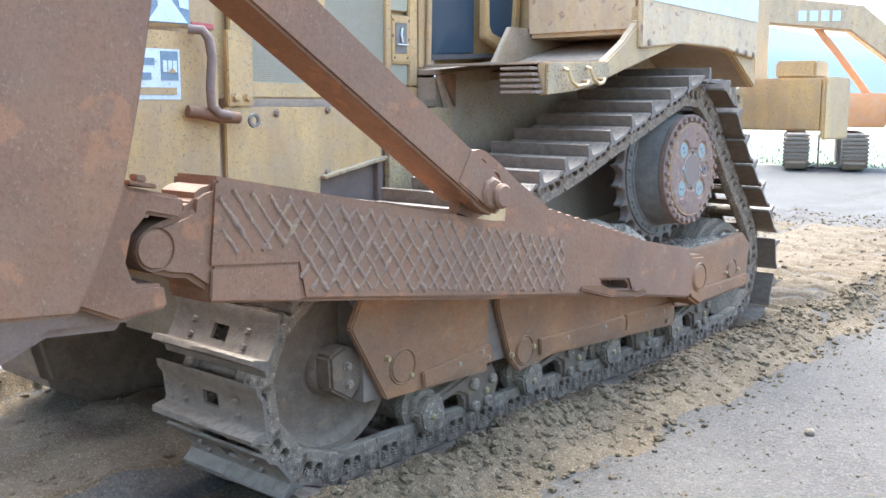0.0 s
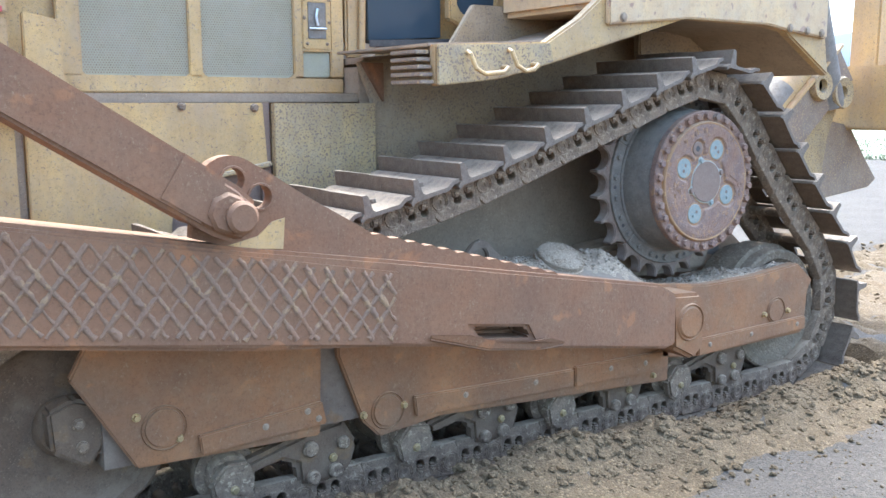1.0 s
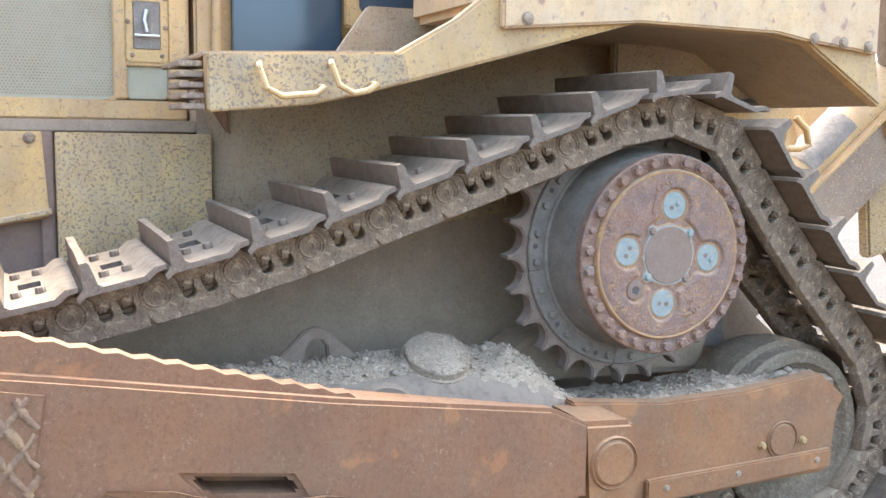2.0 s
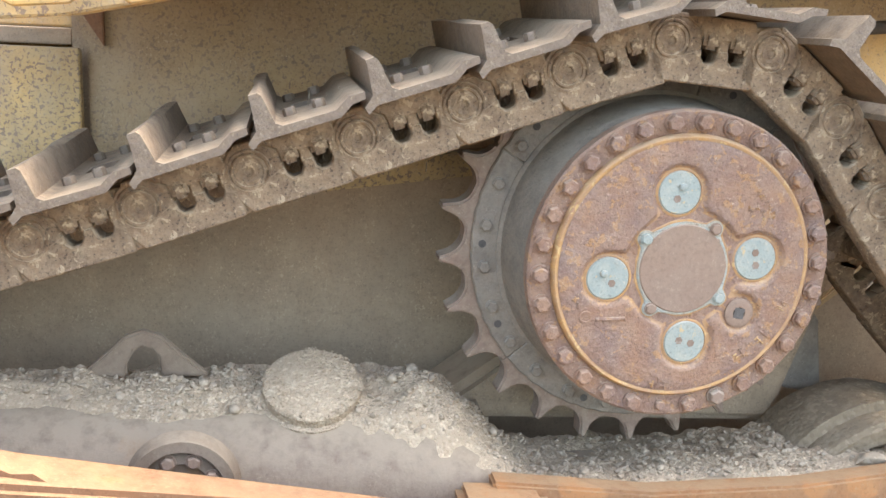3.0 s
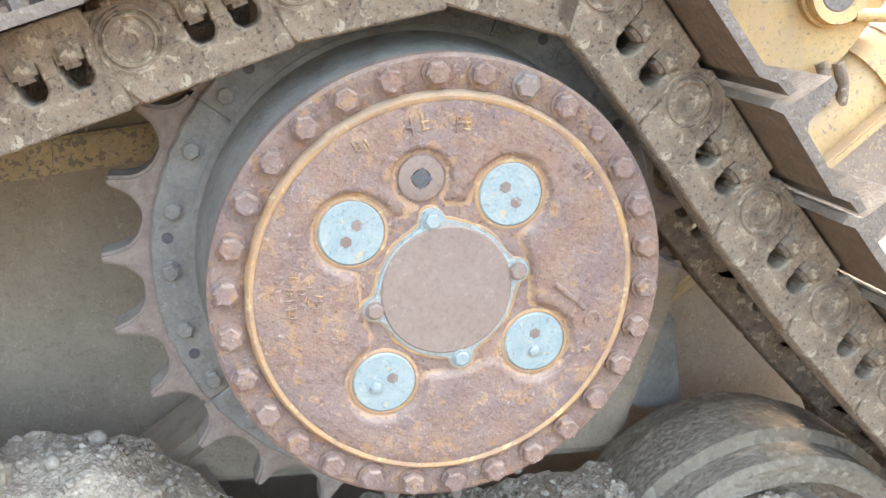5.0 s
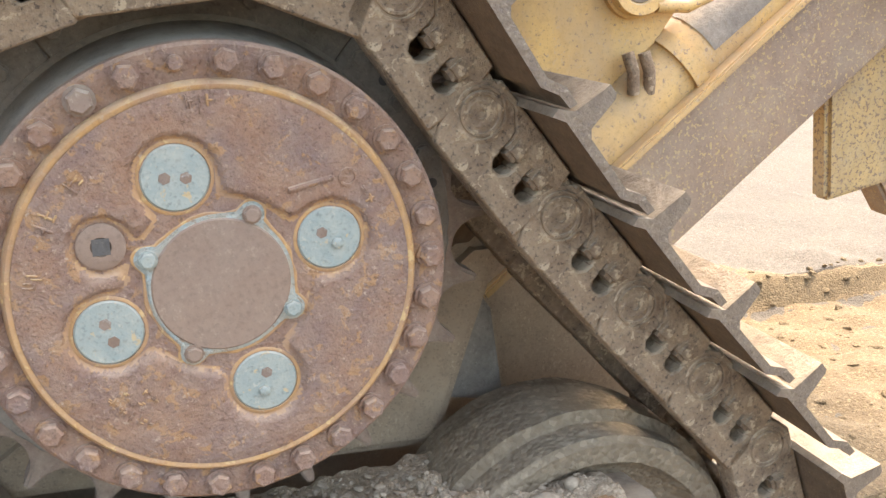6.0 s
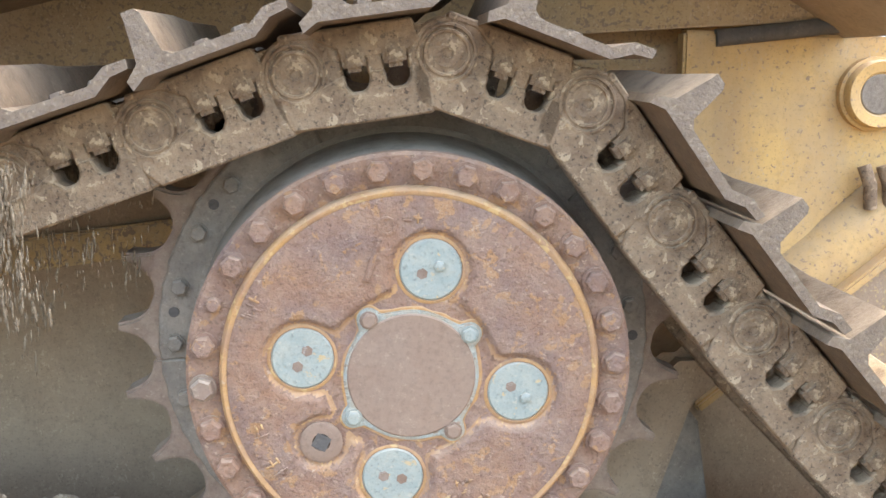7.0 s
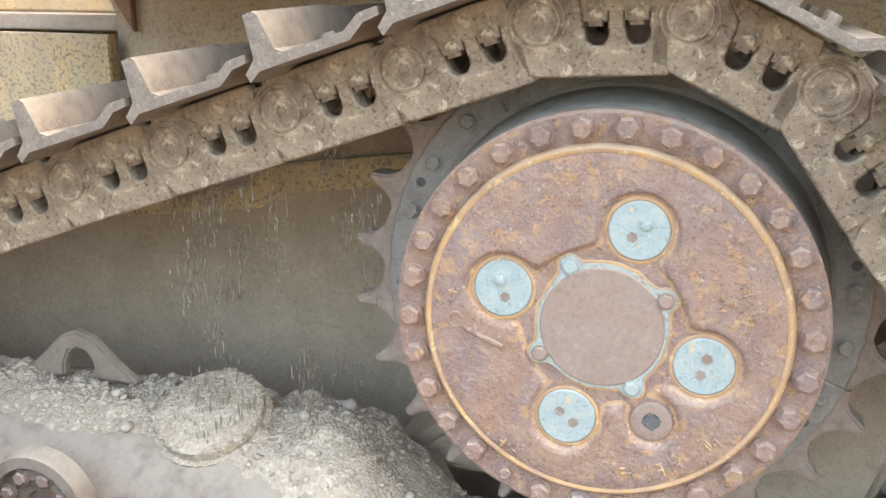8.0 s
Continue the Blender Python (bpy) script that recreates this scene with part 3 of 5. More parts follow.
    # the socket's shade is a black block that fills it
    bm = bmesh.new()
    vs = box(bm, -0.0135, 0.0135, -0.0075, 0.0, -0.0135, 0.0135)
    bmesh.ops.transform(bm, matrix=Matrix.Translation((x, 0, z)) @ Matrix.Rotation(0.3, 4, "Y"), verts=vs)
    part("socket", bm, RUBBER_SHADE, hub, "black block standing for the shade in a square socket")
    # flange bolts
    for i in range(30):
        a = 7 + 12 * i
        x, z = ring_angle(a, 0.3645)
        bm = bmesh.new()
        if i == 21:
            disc(bm, x, z, 0.013, -0.008, 0.006, 12, 0.003)
        else:
            bolt(bm, x, z, 0.0205, 0.005, 0.021, 0.7 * i, 1.2)
        part("flange_bolt", bm, TOOTH if i == 23 else RUST_HUB, hub, "flange bolt crusted with pale dirt" if i == 23 else "")
    # cast marks: three lines of figures, a key-shaped mark and a few letters, too worn to read
    rng = random.Random(8)
    y = -0.0165
    for a0, r0, count, w in ((24, 0.262, 8, 0.0075), (26, 0.238, 4, 0.0075), (32, 0.218, 4, 0.006), (-47, 0.285, 2, 0.013), (-62, 0.282, 2, 0.011), (-108, 0.300, 3, 0.011), (-172, 0.285, 2, 0.012), (-28, 0.29, 2, 0.010)):
        for k in range(count):
            a = a0 + k * math.degrees(w * 1.45 / r0)
            x, z = ring_angle(a, r0)
            bm = bmesh.new()
            vs = []
            for q in range(3):
                across = rng.random() < 0.5
                u, v = rng.uniform(-0.4, 0.4) * w, rng.uniform(-0.7, 0.7) * w
                hw, hh = (w * 0.5, w * 0.14) if across else (w * 0.14, w * rng.uniform(0.6, 1.0))
                vs += box(bm, u - hw, u + hw, y - 0.0012 * q * 0.3, y + 0.008, v - hh, v + hh)
            bmesh.ops.transform(bm, matrix=Matrix.Translation((x, 0, z)) @ Matrix.Rotation(radians(90 - a), 4, "Y"), verts=vs)
            soften(bm, 0.0012, 40, 1)
            part("cast_mark", bm, ORANGE_RUST if k % 3 == 0 else RUST_HUB, cover)
    p, q = Vector((ring_angle(214, 0.190)[0], y + 0.003, ring_angle(214, 0.190)[1])), Vector((ring_angle(203, 0.252)[0], y + 0.003, ring_angle(203, 0.252)[1]))
    bm = bmesh.new()
    tube(bm, [p, p.lerp(q, 0.5), q], 0.0055, 8)
    part("cast_mark", bm, RUST_HUB, cover)
    bm = bmesh.new()
    x, z = ring_angle(199, 0.272)
    lathe(bm, [(0.011, y + 0.006), (0.012, y), (0.016, y), (0.018, y + 0.006)], 14, x, z)
    part("cast_mark", bm, RUST_HUB, cover)
    # sprocket ring: five segments of five teeth
    tp, first = 360 / 25, 4.0
    half = [(-7.2, 0.507), (-5.6, 0.509), (-4.1, 0.515), (-2.6, 0.527), (-1.75, 0.541), (-1.3, 0.555), (-1.05, 0.566), (-0.75, 0.575), (-0.25, 0.579)]
    tooth = half + [(-da, r - 0.003) for da, r in half[:0:-1]]
    rng = random.Random(14)
    for s in range(5):
        a0 = first + s * 5 * tp
        bm = bmesh.new()
        outer = []
        for k in range(5):
            worn = rng.uniform(-0.004, 0.003)
            for da, r in tooth:
                outer.append(ring_angle(a0 + k * tp + da, r + worn * max(0.0, (r - 0.53) / 0.05)))
        outer.append(ring_angle(a0 + 4 * tp + 7.19, 0.507))
        inner = [ring_angle(a0 - 7.19 + 5 * tp * q / 12, 0.408) for q in range(13)]
        prism(bm, outer + inner[::-1], SPROCKET_Y - 0.035, SPROCKET_Y + 0.035)
        soften(bm, 0.006, 50, 2)
        part("sprocket_segment", bm, TOOTH, hub, "worn brown toothed sprocket segment")
        bm = bmesh.new()
        sweep = [a0 - 7.18 + 4.998 * tp * q / 24 for q in range(25)]
        prism(bm, [ring_angle(a, 0.489 + 0.002 * math.sin(a * 0.9)) for a in sweep] + [ring_angle(a, 0.412) for a in sweep[::-1]], SPROCKET_Y - 0.052, SPROCKET_Y - 0.034)
        soften(bm, 0.004, 50, 1)
        part("clamp_plate", bm, DRUM, hub, "dusty dark clamp ring")
        for k in range(5):
            x, z = ring_angle(a0 + k * tp + 3.0, 0.456)
            bm = bmesh.new()
            bolt(bm, x, z, 0.0165, SPROCKET_Y - 0.052, 0.014, k, 1.15)
            part("segment_bolt", bm, DRUM, hub)
            # empty bolt holes: their shade painted as black discs on the plate
            if k in (1, 3):
                x, z = ring_angle(a0 + k * tp + 9.5, 0.460)
                bm = bmesh.new()
                disc(bm, x, z, 0.0105, SPROCKET_Y - 0.0535, SPROCKET_Y - 0.04, 14)
                part("bolt_hole_shade", bm, RUBBER_SHADE, hub, "black disc standing for the shade in an empty bolt hole")


hub_parts(final_drive)

# ---- the bulldozer: frame, arms and body ----


def fixed(name, bm, material, label="", parent=None, smooth=40):
    return part(name, bm, material, parent or dozer, label, BASE if parent is None else (0, 0, 0), smooth)


def block(name, dims, material, label="", edge=0.008, parent=None):
    bm = bmesh.new()
    box(bm, *dims)
    soften(bm, edge)
    return fixed(name, bm, material, label, parent)


def slab(name, outline, y0, y1, material, label="", edge=0.008, parent=None):
    bm = bmesh.new()
    prism(bm, outline, y0, y1)
    if edge:
        soften(bm, edge)
    return fixed(name, bm, material, label, parent)


def holed_slab(name, outline, holes, y0, y1, material, label="", parent=None):
    """A plate from y0 to y1 with round holes through it."""
    bm = bmesh.new()
    loops = [outline] + [[(c[0] + r * math.cos(2 * math.pi * k / 24), c[1] + r * math.sin(2 * math.pi * k / 24)) for k in range(24)] for c, r in holes]
    edges = []
    for loop in loops:
        vs = [bm.verts.new((x, y0, z)) for x, z in loop]
        edges += [bm.edges.new((vs[i], vs[(i + 1) % len(vs)])) for i in range(len(vs))]
    bmesh.ops.triangle_fill(bm, use_beauty=True, use_dissolve=False, edges=edges)
    ext = bmesh.ops.extrude_face_region(bm, geom=list(bm.faces))
    for v in ext["geom"]:
        if isinstance(v, bmesh.types.BMVert):
            v.co.y = y1
    bmesh.ops.recalc_face_normals(bm, faces=bm.faces)
    return fixed(name, bm, material, label, parent)


def bolts_on(parent, name, places, r, y, h, material, label=""):
    for k, (x, z) in enumerate(places):
        bm = bmesh.new()
        bolt(bm, x, z, r, y, h, 0.4 * k)
        fixed(name, bm, material, label, parent)


def recess_cap(parent, x, z, r, y):
    """A round plate set in a ring-shaped groove."""
    bm = bmesh.new()
    lathe(bm, [(0, y - 0.004), (r - 0.012, y - 0.004), (r - 0.008, y + 0.004), (r, y + 0.004), (r + 0.003, y - 0.003), (r + 0.006, y + 0.003)], 36, x, z)
    fixed("pivot_cap", bm, RUST_PLATE, "round pivot cap in a groove", parent)


def guards():
    """Rusty roller guards hung along the track frame."""
    front = slab("front_guard", [(-3.47, -0.55), (-3.24, -0.935), (-2.46, -0.955), (-2.44, -0.40), (-3.38, -0.38)], -0.09, -0.05, RUST_PLATE, "rusty brown bolted roller guard plate")
    recess_cap(front, -3.13, -0.79, 0.085, -0.095)
    bolts_on(front, "grease_fitting", [(-3.235, -0.731), (-3.073, -0.843)], 0.014, -0.09, 0.02, BRASS, "brass grease fitting")
    slab("guard_rail", [(-3.0, -0.845), (-2.46, -0.80), (-2.44, -0.90), (-2.99, -0.925)], -0.115, -0.088, RUST_PLATE, "", 0.006, front)
    bolts_on(front, "guard_bolt", [(-2.72, -0.86), (-2.53, -0.83), (-2.48, -0.87)], 0.012, -0.115, 0.006, DARK)
    slab("guard_gap", [(-2.60, -0.42), (-2.40, -0.42), (-2.40, -0.98), (-2.60, -0.98)], 0.06, 0.10, DARK)
    mid = slab("middle_guard", [(-2.37, -0.46), (-2.37, -0.62), (-2.25, -0.94), (-2.17, -1.02), (-1.83, -0.985), (-0.35, -1.065), (-0.34, -0.74), (-1.3, -0.60)], -0.09, -0.05, RUST_PLATE, "rusty brown bolted roller guard plate")
    recess_cap(mid, -2.13, -0.905, 0.08, -0.095)
    bolts_on(mid, "grease_fitting", [(-2.252, -0.906), (-2.045, -0.895), (-0.469, -1.016)], 0.014, -0.09, 0.02, BRASS, "brass grease fitting")
    slab("guard_rail", [(-2.0, -0.86), (-1.05, -0.885), (-1.05, -0.975), (-1.99, -0.955)], -0.115, -0.088, RUST_PLATE, "", 0.006, mid)
    slab("guard_rail", [(-1.04, -0.875), (-0.42, -0.885), (-0.42, -0.985), (-1.04, -0.98)], -0.115, -0.088, RUST_PLATE, "", 0.006, mid)
    bolts_on(mid, "guard_bolt", [(-1.72, -0.90), (-1.30, -0.91), (-0.8, -0.92), (-0.55, -0.93)], 0.012, -0.115, 0.006, DARK)
    rear = slab("rear_guard", [(-0.47, -0.52), (-0.05, -0.565), (0.35, -0.56), (0.74, -0.52), (0.885, -0.635), (0.845, -0.70), (0.83, -0.86), (0.80, -0.955), (-0.13, -0.965), (-0.40, -0.93)], -0.09, -0.02, RUST_PLATE, "rusty orange-brown rear guard plate with a chamfered corner")
    recess_cap(rear, 0.545, -0.785, 0.075, -0.095)
    bolts_on(rear, "grease_fitting", [(0.44, -0.796), (0.655, -0.798)], 0.014, -0.09, 0.02, BRASS, "brass grease fitting")
    slab("guard_rail", [(-0.14, -0.86), (0.80, -0.845), (0.80, -0.925), (-0.14, -0.955)], -0.118, -0.088, RUST_PLATE, "", 0.006, rear)
    bolts_on(rear, "guard_bolt", [(-0.05, -0.90), (0.30, -0.89), (0.72, -0.885)], 0.012, -0.118, 0.006, DARK)


def roller(x):
    """Track roller on its end cap."""
    bm = bmesh.new()
    lathe(bm, [(0.0, 0.02), (0.085, 0.02), (0.095, 0.03), (0.098, 0.06), (0.135, 0.07), (0.135, 0.12), (0.10, 0.13), (0.10, 0.38), (0.135, 0.39), (0.135, 0.44), (0.0, 0.44)], 28)
    r = part("track_roller", bm, STEEL, dozer, "", (x, 0, AXLE - 1.09))
    bm = bmesh.new()
    prism(bm, [(-0.10, 0.02), (-0.03, 0.10), (0.07, 0.09), (0.10, 0.0), (0.07, -0.06), (0.02, -0.05), (-0.02, -0.11), (-0.08, -0.07)], -0.03, 0.03, Matrix.Translation((x, 0, -1.12)))
    soften(bm, 0.012)
    cap = fixed("roller_end_cap", bm, STEEL, "dusty cast roller end cap")
    bolts_on(cap, "plug_screw", [(x, -1.135)], 0.016, -0.03, 0.012, BRASS)
    return r


def carrier(x):
    """Cast bogie arm between two rollers."""
    bm = bmesh.new()
    prism(bm, [(-0.40, 0.05), (-0.06, 0.14), (0.10, 0.16), (0.17, 0.04), (0.13, -0.08), (0.02, -0.11), (-0.12, -0.10), (-0.13, 0.0), (-0.20, 0.03), (-0.36, 0.0)], 0.0, 0.08, Matrix.Translation((x, 0, -1.10)))
    soften(bm, 0.02)
    c = fixed("bogie_arm", bm, IDLER, "dusty cast bogie arm")
    for dx, dz, r in ((-0.07, 0.06, 0.036), (0.05, -0.06, 0.034), (-0.06, -0.07, 0.032), (0.09, 0.06, 0.03)):
        bm = bmesh.new()
        disc(bm, x + dx, -1.10 + dz, r, -0.025, 0.02, 18, 0.008)
        fixed("boss", bm, STEEL, "", c)
    bolts_on(c, "plug_screw", [(x + 0.04, -1.10)], 0.016, -0.006, 0.012, BRASS)


def frame_top(x, y):
    """Rounded top of the track frame: a broad shoulder that drops away below the sprocket."""
    z = float(np.interp(y, (-0.045, -0.03, 0.0, 0.08, 0.16, 0.24, 0.36), (-0.60, -0.545, -0.495, -0.425, -0.392, -0.385, -0.40)))
    low = float(np.interp(y, (-0.045, 0.0, 0.1, 0.36), (-0.60, -0.585, -0.60, -0.63)))
    k = max(0.0, min(1.0, (x + 0.62) / 0.34))
    k = k * k * (3 - 2 * k)
    return z + (low - z) * k + (0.03 * max(0.0, min(1.0, (x - 0.2) / 0.3)))


def running_frame():
    bm = bmesh.new()
    rings = []
    for x in [-3.35, -3.2, -3.0, -2.4, -1.8, -1.2, -0.8, -0.62, -0.52, -0.42, -0.34, -0.26, 0.0, 0.3, 0.6, 0.78, 0.86]:
        sec = [(y, frame_top(x, y)) for y in (-0.045, -0.03, 0.0, 0.04, 0.08, 0.14, 0.20, 0.28, 0.36)]
        rings.append([bm.verts.new((x, y, z)) for y, z in [(-0.045, -0.93)] + sec + [(0.40, -0.50 if x < -0.4 else -0.66), (0.44, -0.93)]])
    for p, q in zip(rings, rings[1:]):
        for i in range(len(p)):
            bm.faces.new((p[i], p[(i + 1) % len(p)], q[(i + 1) % len(p)], q[i]))
    bm.faces.new(rings[0])
    bm.faces.new(rings[-1][::-1])
    frame_part = fixed("track_frame", bm, FRAME, "brown steel track frame with caked dirt on top")
    # lifting eye
    bm = bmesh.new()
    pts = [(-1.51, -0.375), (-1.44, -0.315), (-1.385, -0.262), (-1.34, -0.247), (-1.295, -0.262), (-1.24, -0.315), (-1.17, -0.375), (-1.295, -0.375)]
    hole = [(-1.296, -0.36), (-1.30, -0.32), (-1.318, -0.298), (-1.342, -0.292), (-1.366, -0.303), (-1.382, -0.34), (-1.384, -0.375)]
    prism(bm, pts + hole, 0.285, 0.315)
    soften(bm, 0.006, 40, 2)
    fixed("lifting_eye", bm, FRAME, "dusty lifting eye plate", frame_part)
    # round filler cap, leaning outwards, with an earth crust
    bm = bmesh.new()
    vs = lathe(bm, [(0, -0.05), (0.118, -0.05), (0.126, -0.044), (0.126, -0.02), (0.138, -0.018), (0.142, 0.06)], 40)
    bmesh.ops.transform(bm, matrix=Matrix.Translation((-0.905, 0.185, -0.395)) @ Matrix.Rotation(radians(-64), 4, "X"), verts=vs)
    fixed("filler_cap", bm, CAKED, "round filler cap crusted with dirt", frame_part)
    # pivot hub below it
    bm = bmesh.new()
    lathe(bm, [(0, -0.055), (0.03, -0.055), (0.035, -0.065), (0.06, -0.066), (0.065, -0.075), (0.095, -0.07), (0.10, -0.088), (0.125, -0.086), (0.135, -0.04)], 36, -1.21, -0.52)
    hub = fixed("pivot_hub", bm, FRAME, "round rusty pivot hub", frame_part)
    bolts_on(hub, "hub_bolt", [(-1.21 + 0.075 * math.cos(a), -0.52 + 0.075 * math.sin(a)) for a in (0.4, 1.2, 2.0, 2.8)], 0.016, -0.072, 0.014, RUST_CAP)
    # inner side of the machine behind the chain
    bm = bmesh.new()
    prism(bm, [(-3.6, -0.35), (-2.6, -0.15), (-1.3, 0.07), (-0.66, 0.29), (-0.3, 0.41), (0.2, 0.44), (0.42, 0.24), (0.60, 0.05), (0.80, -0.16), (1.05, -0.40), (1.30, -0.6), (1.30, -1.0), (-3.6, -1.0)], 0.72, 0.78)
    soften(bm, 0.01)
    inner = fixed("inner_plate", bm, DARK, "dark dusty inner side plate")
    bm = bmesh.new()
    prism(bm, [(-1.5, 0.0), (-1.05, 0.06), (-1.04, 0.115), (-0.35, 0.20), (-0.35, 0.12), (-0.95, 0.045), (-1.02, 0.0), (-1.5, -0.06)], 0.69, 0.722)
    soften(bm, 0.006)
    fixed("inner_ledge", bm, CHIPPED, "stained yellow ledge", inner)
    bm = bmesh.new()
    prism(bm, [(-0.6, -0.58), (-0.35, -0.40), (0.30, -0.35), (0.62, -0.1), (0.72, -0.1), (0.55, -0.62)], 0.45, 0.72)
    soften(bm, 0.03)
    fixed("pivot_shaft_housing", bm, DARK, "", inner)
    bm = bmesh.new()
    prism(bm, [(0.50, -0.50), (0.58, -0.26), (0.64, -0.22), (0.70, -0.30), (0.74, -0.55)], 0.50, 0.54)
    soften(bm, 0.01)
    fixed("mud_scraper", bm, DRUM, "rusty scraper plate behind the sprocket", inner)


def idler(name, c, size=1.0, material=IDLER):
    bm = bmesh.new()
    lathe(bm, [(0, 0.075), (0.10, 0.075), (0.115, 0.09), (0.12, 0.12), (0.30, 0.13), (0.345, 0.105), (0.36, 0.085), (0.41, 0.082), (0.425, 0.095), (0.425, 0.165), (0.455, 0.175), (0.455, 0.325), (0.425, 0.335), (0.425, 0.42), (0, 0.42)], 72)
    bmesh.ops.transform(bm, matrix=Matrix.Diagonal((size, 1, size, 1)), verts=bm.verts)
    for v in bm.verts:
        r = math.hypot(v.co.x, v.co.z)
        if r > 0.2:
            k = 1 + 0.010 * noise.fractal(v.co * 14, 1.0, 2.0, 3)
            v.co.x, v.co.z = v.co.x * k, v.co.z * k
    return part(name, bm, material, dozer, "dusty brown steel idler wheel", (c[0], 0, AXLE + c[1]))


def idler_block(x, z, flip):
    bm = bmesh.new()
    prism(bm, [(-0.16, 0.10), (-0.06, 0.14), (0.05, 0.10), (0.14, -0.02), (0.10, -0.12), (0.03, -0.08), (-0.02, -0.14), (-0.15, -0.06)], -0.02, 0.09, Matrix.Translation((x, 0, z)) @ Matrix.Rotation(flip, 4, "Y"))
    soften(bm, 0.015)
    b = fixed("idler_bearing", bm, IDLER, "dusty bolted idler bearing block")
    bolts_on(b, "bearing_bolt", [(x - 0.05, z + 0.04), (x + 0.05, z - 0.02), (x - 0.04, z - 0.05)], 0.02, -0.02, 0.02, STEEL)


def arm_y(x):
    return -0.46 if x < -1.5 else -0.46 + 0.16 * (x + 1.5) / 1.05


def push_arm():
    """The long box-section arm from the blade's hook to the trunnion at the rear."""
    bm = bmesh.new()
    top = [(-4.455, 0.230), (-3.7, 0.083), (-2.9, -0.068), (-2.25, -0.176), (-1.5, -0.307), (-0.70, -0.455), (-0.54, -0.53)]
    low = [(-0.54, -0.79), (-0.62, -0.80), (-1.5, -0.64), (-2.30, -0.515), (-2.9, -0.445), (-3.7, -0.325), (-4.50, -0.215)]
    outline = top + low
    a = [bm.verts.new((x, arm_y(x), z)) for x, z in outline]
    b = [bm.verts.new((x, float(np.interp(x, (-2.4, -1.5, -0.5), (-0.20, -0.30, -0.27))), z)) for x, z in outline]
    n = len(outline)
    for i in range(n):
        bm.faces.new((a[i], b[i], b[(i + 1) % n], a[(i + 1) % n]))
    for q in (a, b):
        for k in range(6):
            lo = [n - 1 - k, n - 2 - k]
            corner = [q[j] for j in (k, k + 1, lo[1], lo[0])]
            if q is a and k == 3:
                # the hand slot goes into the box
                rim = [(-1.925, -0.485), (-1.635, -0.525), (-1.605, -0.578), (-1.875, -0.545)]
                mouth = [bm.verts.new((x, -0.46, z)) for x, z in rim]
                deep = [bm.verts.new((x, -0.32, z)) for x, z in rim]
                for i in range(4):
                    j = (i + 1) % 4
                    bm.faces.new((corner[i], corner[j], mouth[j], mouth[i]))
                    bm.faces.new((mouth[i], mouth[j], deep[j], deep[i]))
                bm.faces.new(deep)
            else:
                bm.faces.new(corner)
    soften(bm, 0.014, 30, 2)
    arm = fixed("push_arm", bm, RUST_ARM, "long rusty brown box-section push arm")
    # wear plate with welded diamond beads
    bm = bmesh.new()
    prism(bm, [(-4.46, 0.205), (-2.285, -0.215), (-2.335, -0.50), (-4.06, -0.255), (-4.09, -0.115), (-4.49, -0.08)], -0.468, -0.455)
    plate = fixed("wear_plate", bm, RUST_ARM, "wear plate with welded diamond beads", arm)
    rng = random.Random(2)
    ctop = lambda x: 0.215 - 0.195 * (x + 4.46) - 0.015
    cbot = lambda x: (-0.07 if x < -4.09 else -0.25 - 0.145 * (x + 4.06)) + 0.015
    for fam, slope, material, text in ((0, -1.45, WELD, "slanting rows of rough dusty weld beads"), (1, 1.25, WELD, "crossing rows of low rusty weld beads")):
        bm = bmesh.new()
        for k in range(50):
            x0 = -5.1 + 0.083 * k if fam == 0 else -4.75 + 0.083 * k
            run = []
            for s in range(90):
                x = x0 + 0.008 * s
                z = (0.36 if fam == 0 else -0.70) + slope * (x - x0) - 0.17 * (x0 + 4.5)
                if -4.45 < x < -2.30 and cbot(x) < z < ctop(x):
                    o = 0.007 * noise.noise(Vector((x * 9, z * 9, k * 3.1))) + rng.uniform(-0.0015, 0.0015)
                    run.append((x + o, z + o * 0.7))
                elif run:
                    break
            if len(run) < 3:
                continue
            d = Vector((run[-1][0] - run[0][0], 0, run[-1][1] - run[0][1])).normalized()
            rows = []
            for j, (x, z) in enumerate(run):
                body = 0.75 + 0.5 * noise.noise(Vector((x * 14, z * 14, k)))
                w = (0.0150 if fam == 0 else 0.0140) * body * rng.uniform(0.75, 1.2)
                h = (0.0105 if fam == 0 else 0.0095) * body * rng.uniform(0.7, 1.25)
                rows.append([bm.verts.new((x - d.z * w * f, -0.4665 - h * g, z + d.x * w * f)) for f, g in ((-1, 0), (-0.55, 0.75), (rng.uniform(-0.15, 0.15), 1.0), (0.55, 0.75), (1, 0))])
            for p, q in zip(rows, rows[1:]):
                for i in range(4):
                    bm.faces.new((p[i], p[i + 1], q[i + 1], q[i]))
        tagged(fixed("weld_bead", bm, material, text, plate, 60), kind="stuff")
    # plain cover strip low on the front
    slab("patch_plate", [(-4.49, -0.095), (-4.10, -0.125), (-4.09, -0.265), (-4.50, -0.205)], -0.4715, -0.458, RUST_ARM, "plain patch plate", 0.004, arm)
    # hook end towards the blade
    ring = [(-4.50 - 0.275 * math.cos(a), -0.005 + 0.115 * math.sin(a)) for a in np.linspace(-1.3, 1.15, 14)]
    bm = bmesh.new()
    prism(bm, [(-4.44, -0.21)] + [(x, z) for x, z in ring] + [(-4.555, 0.12), (-4.545, 0.165), (-4.50, 0.190), (-4.44, 0.200)], -0.455, -0.22)
    soften(bm, 0.02)
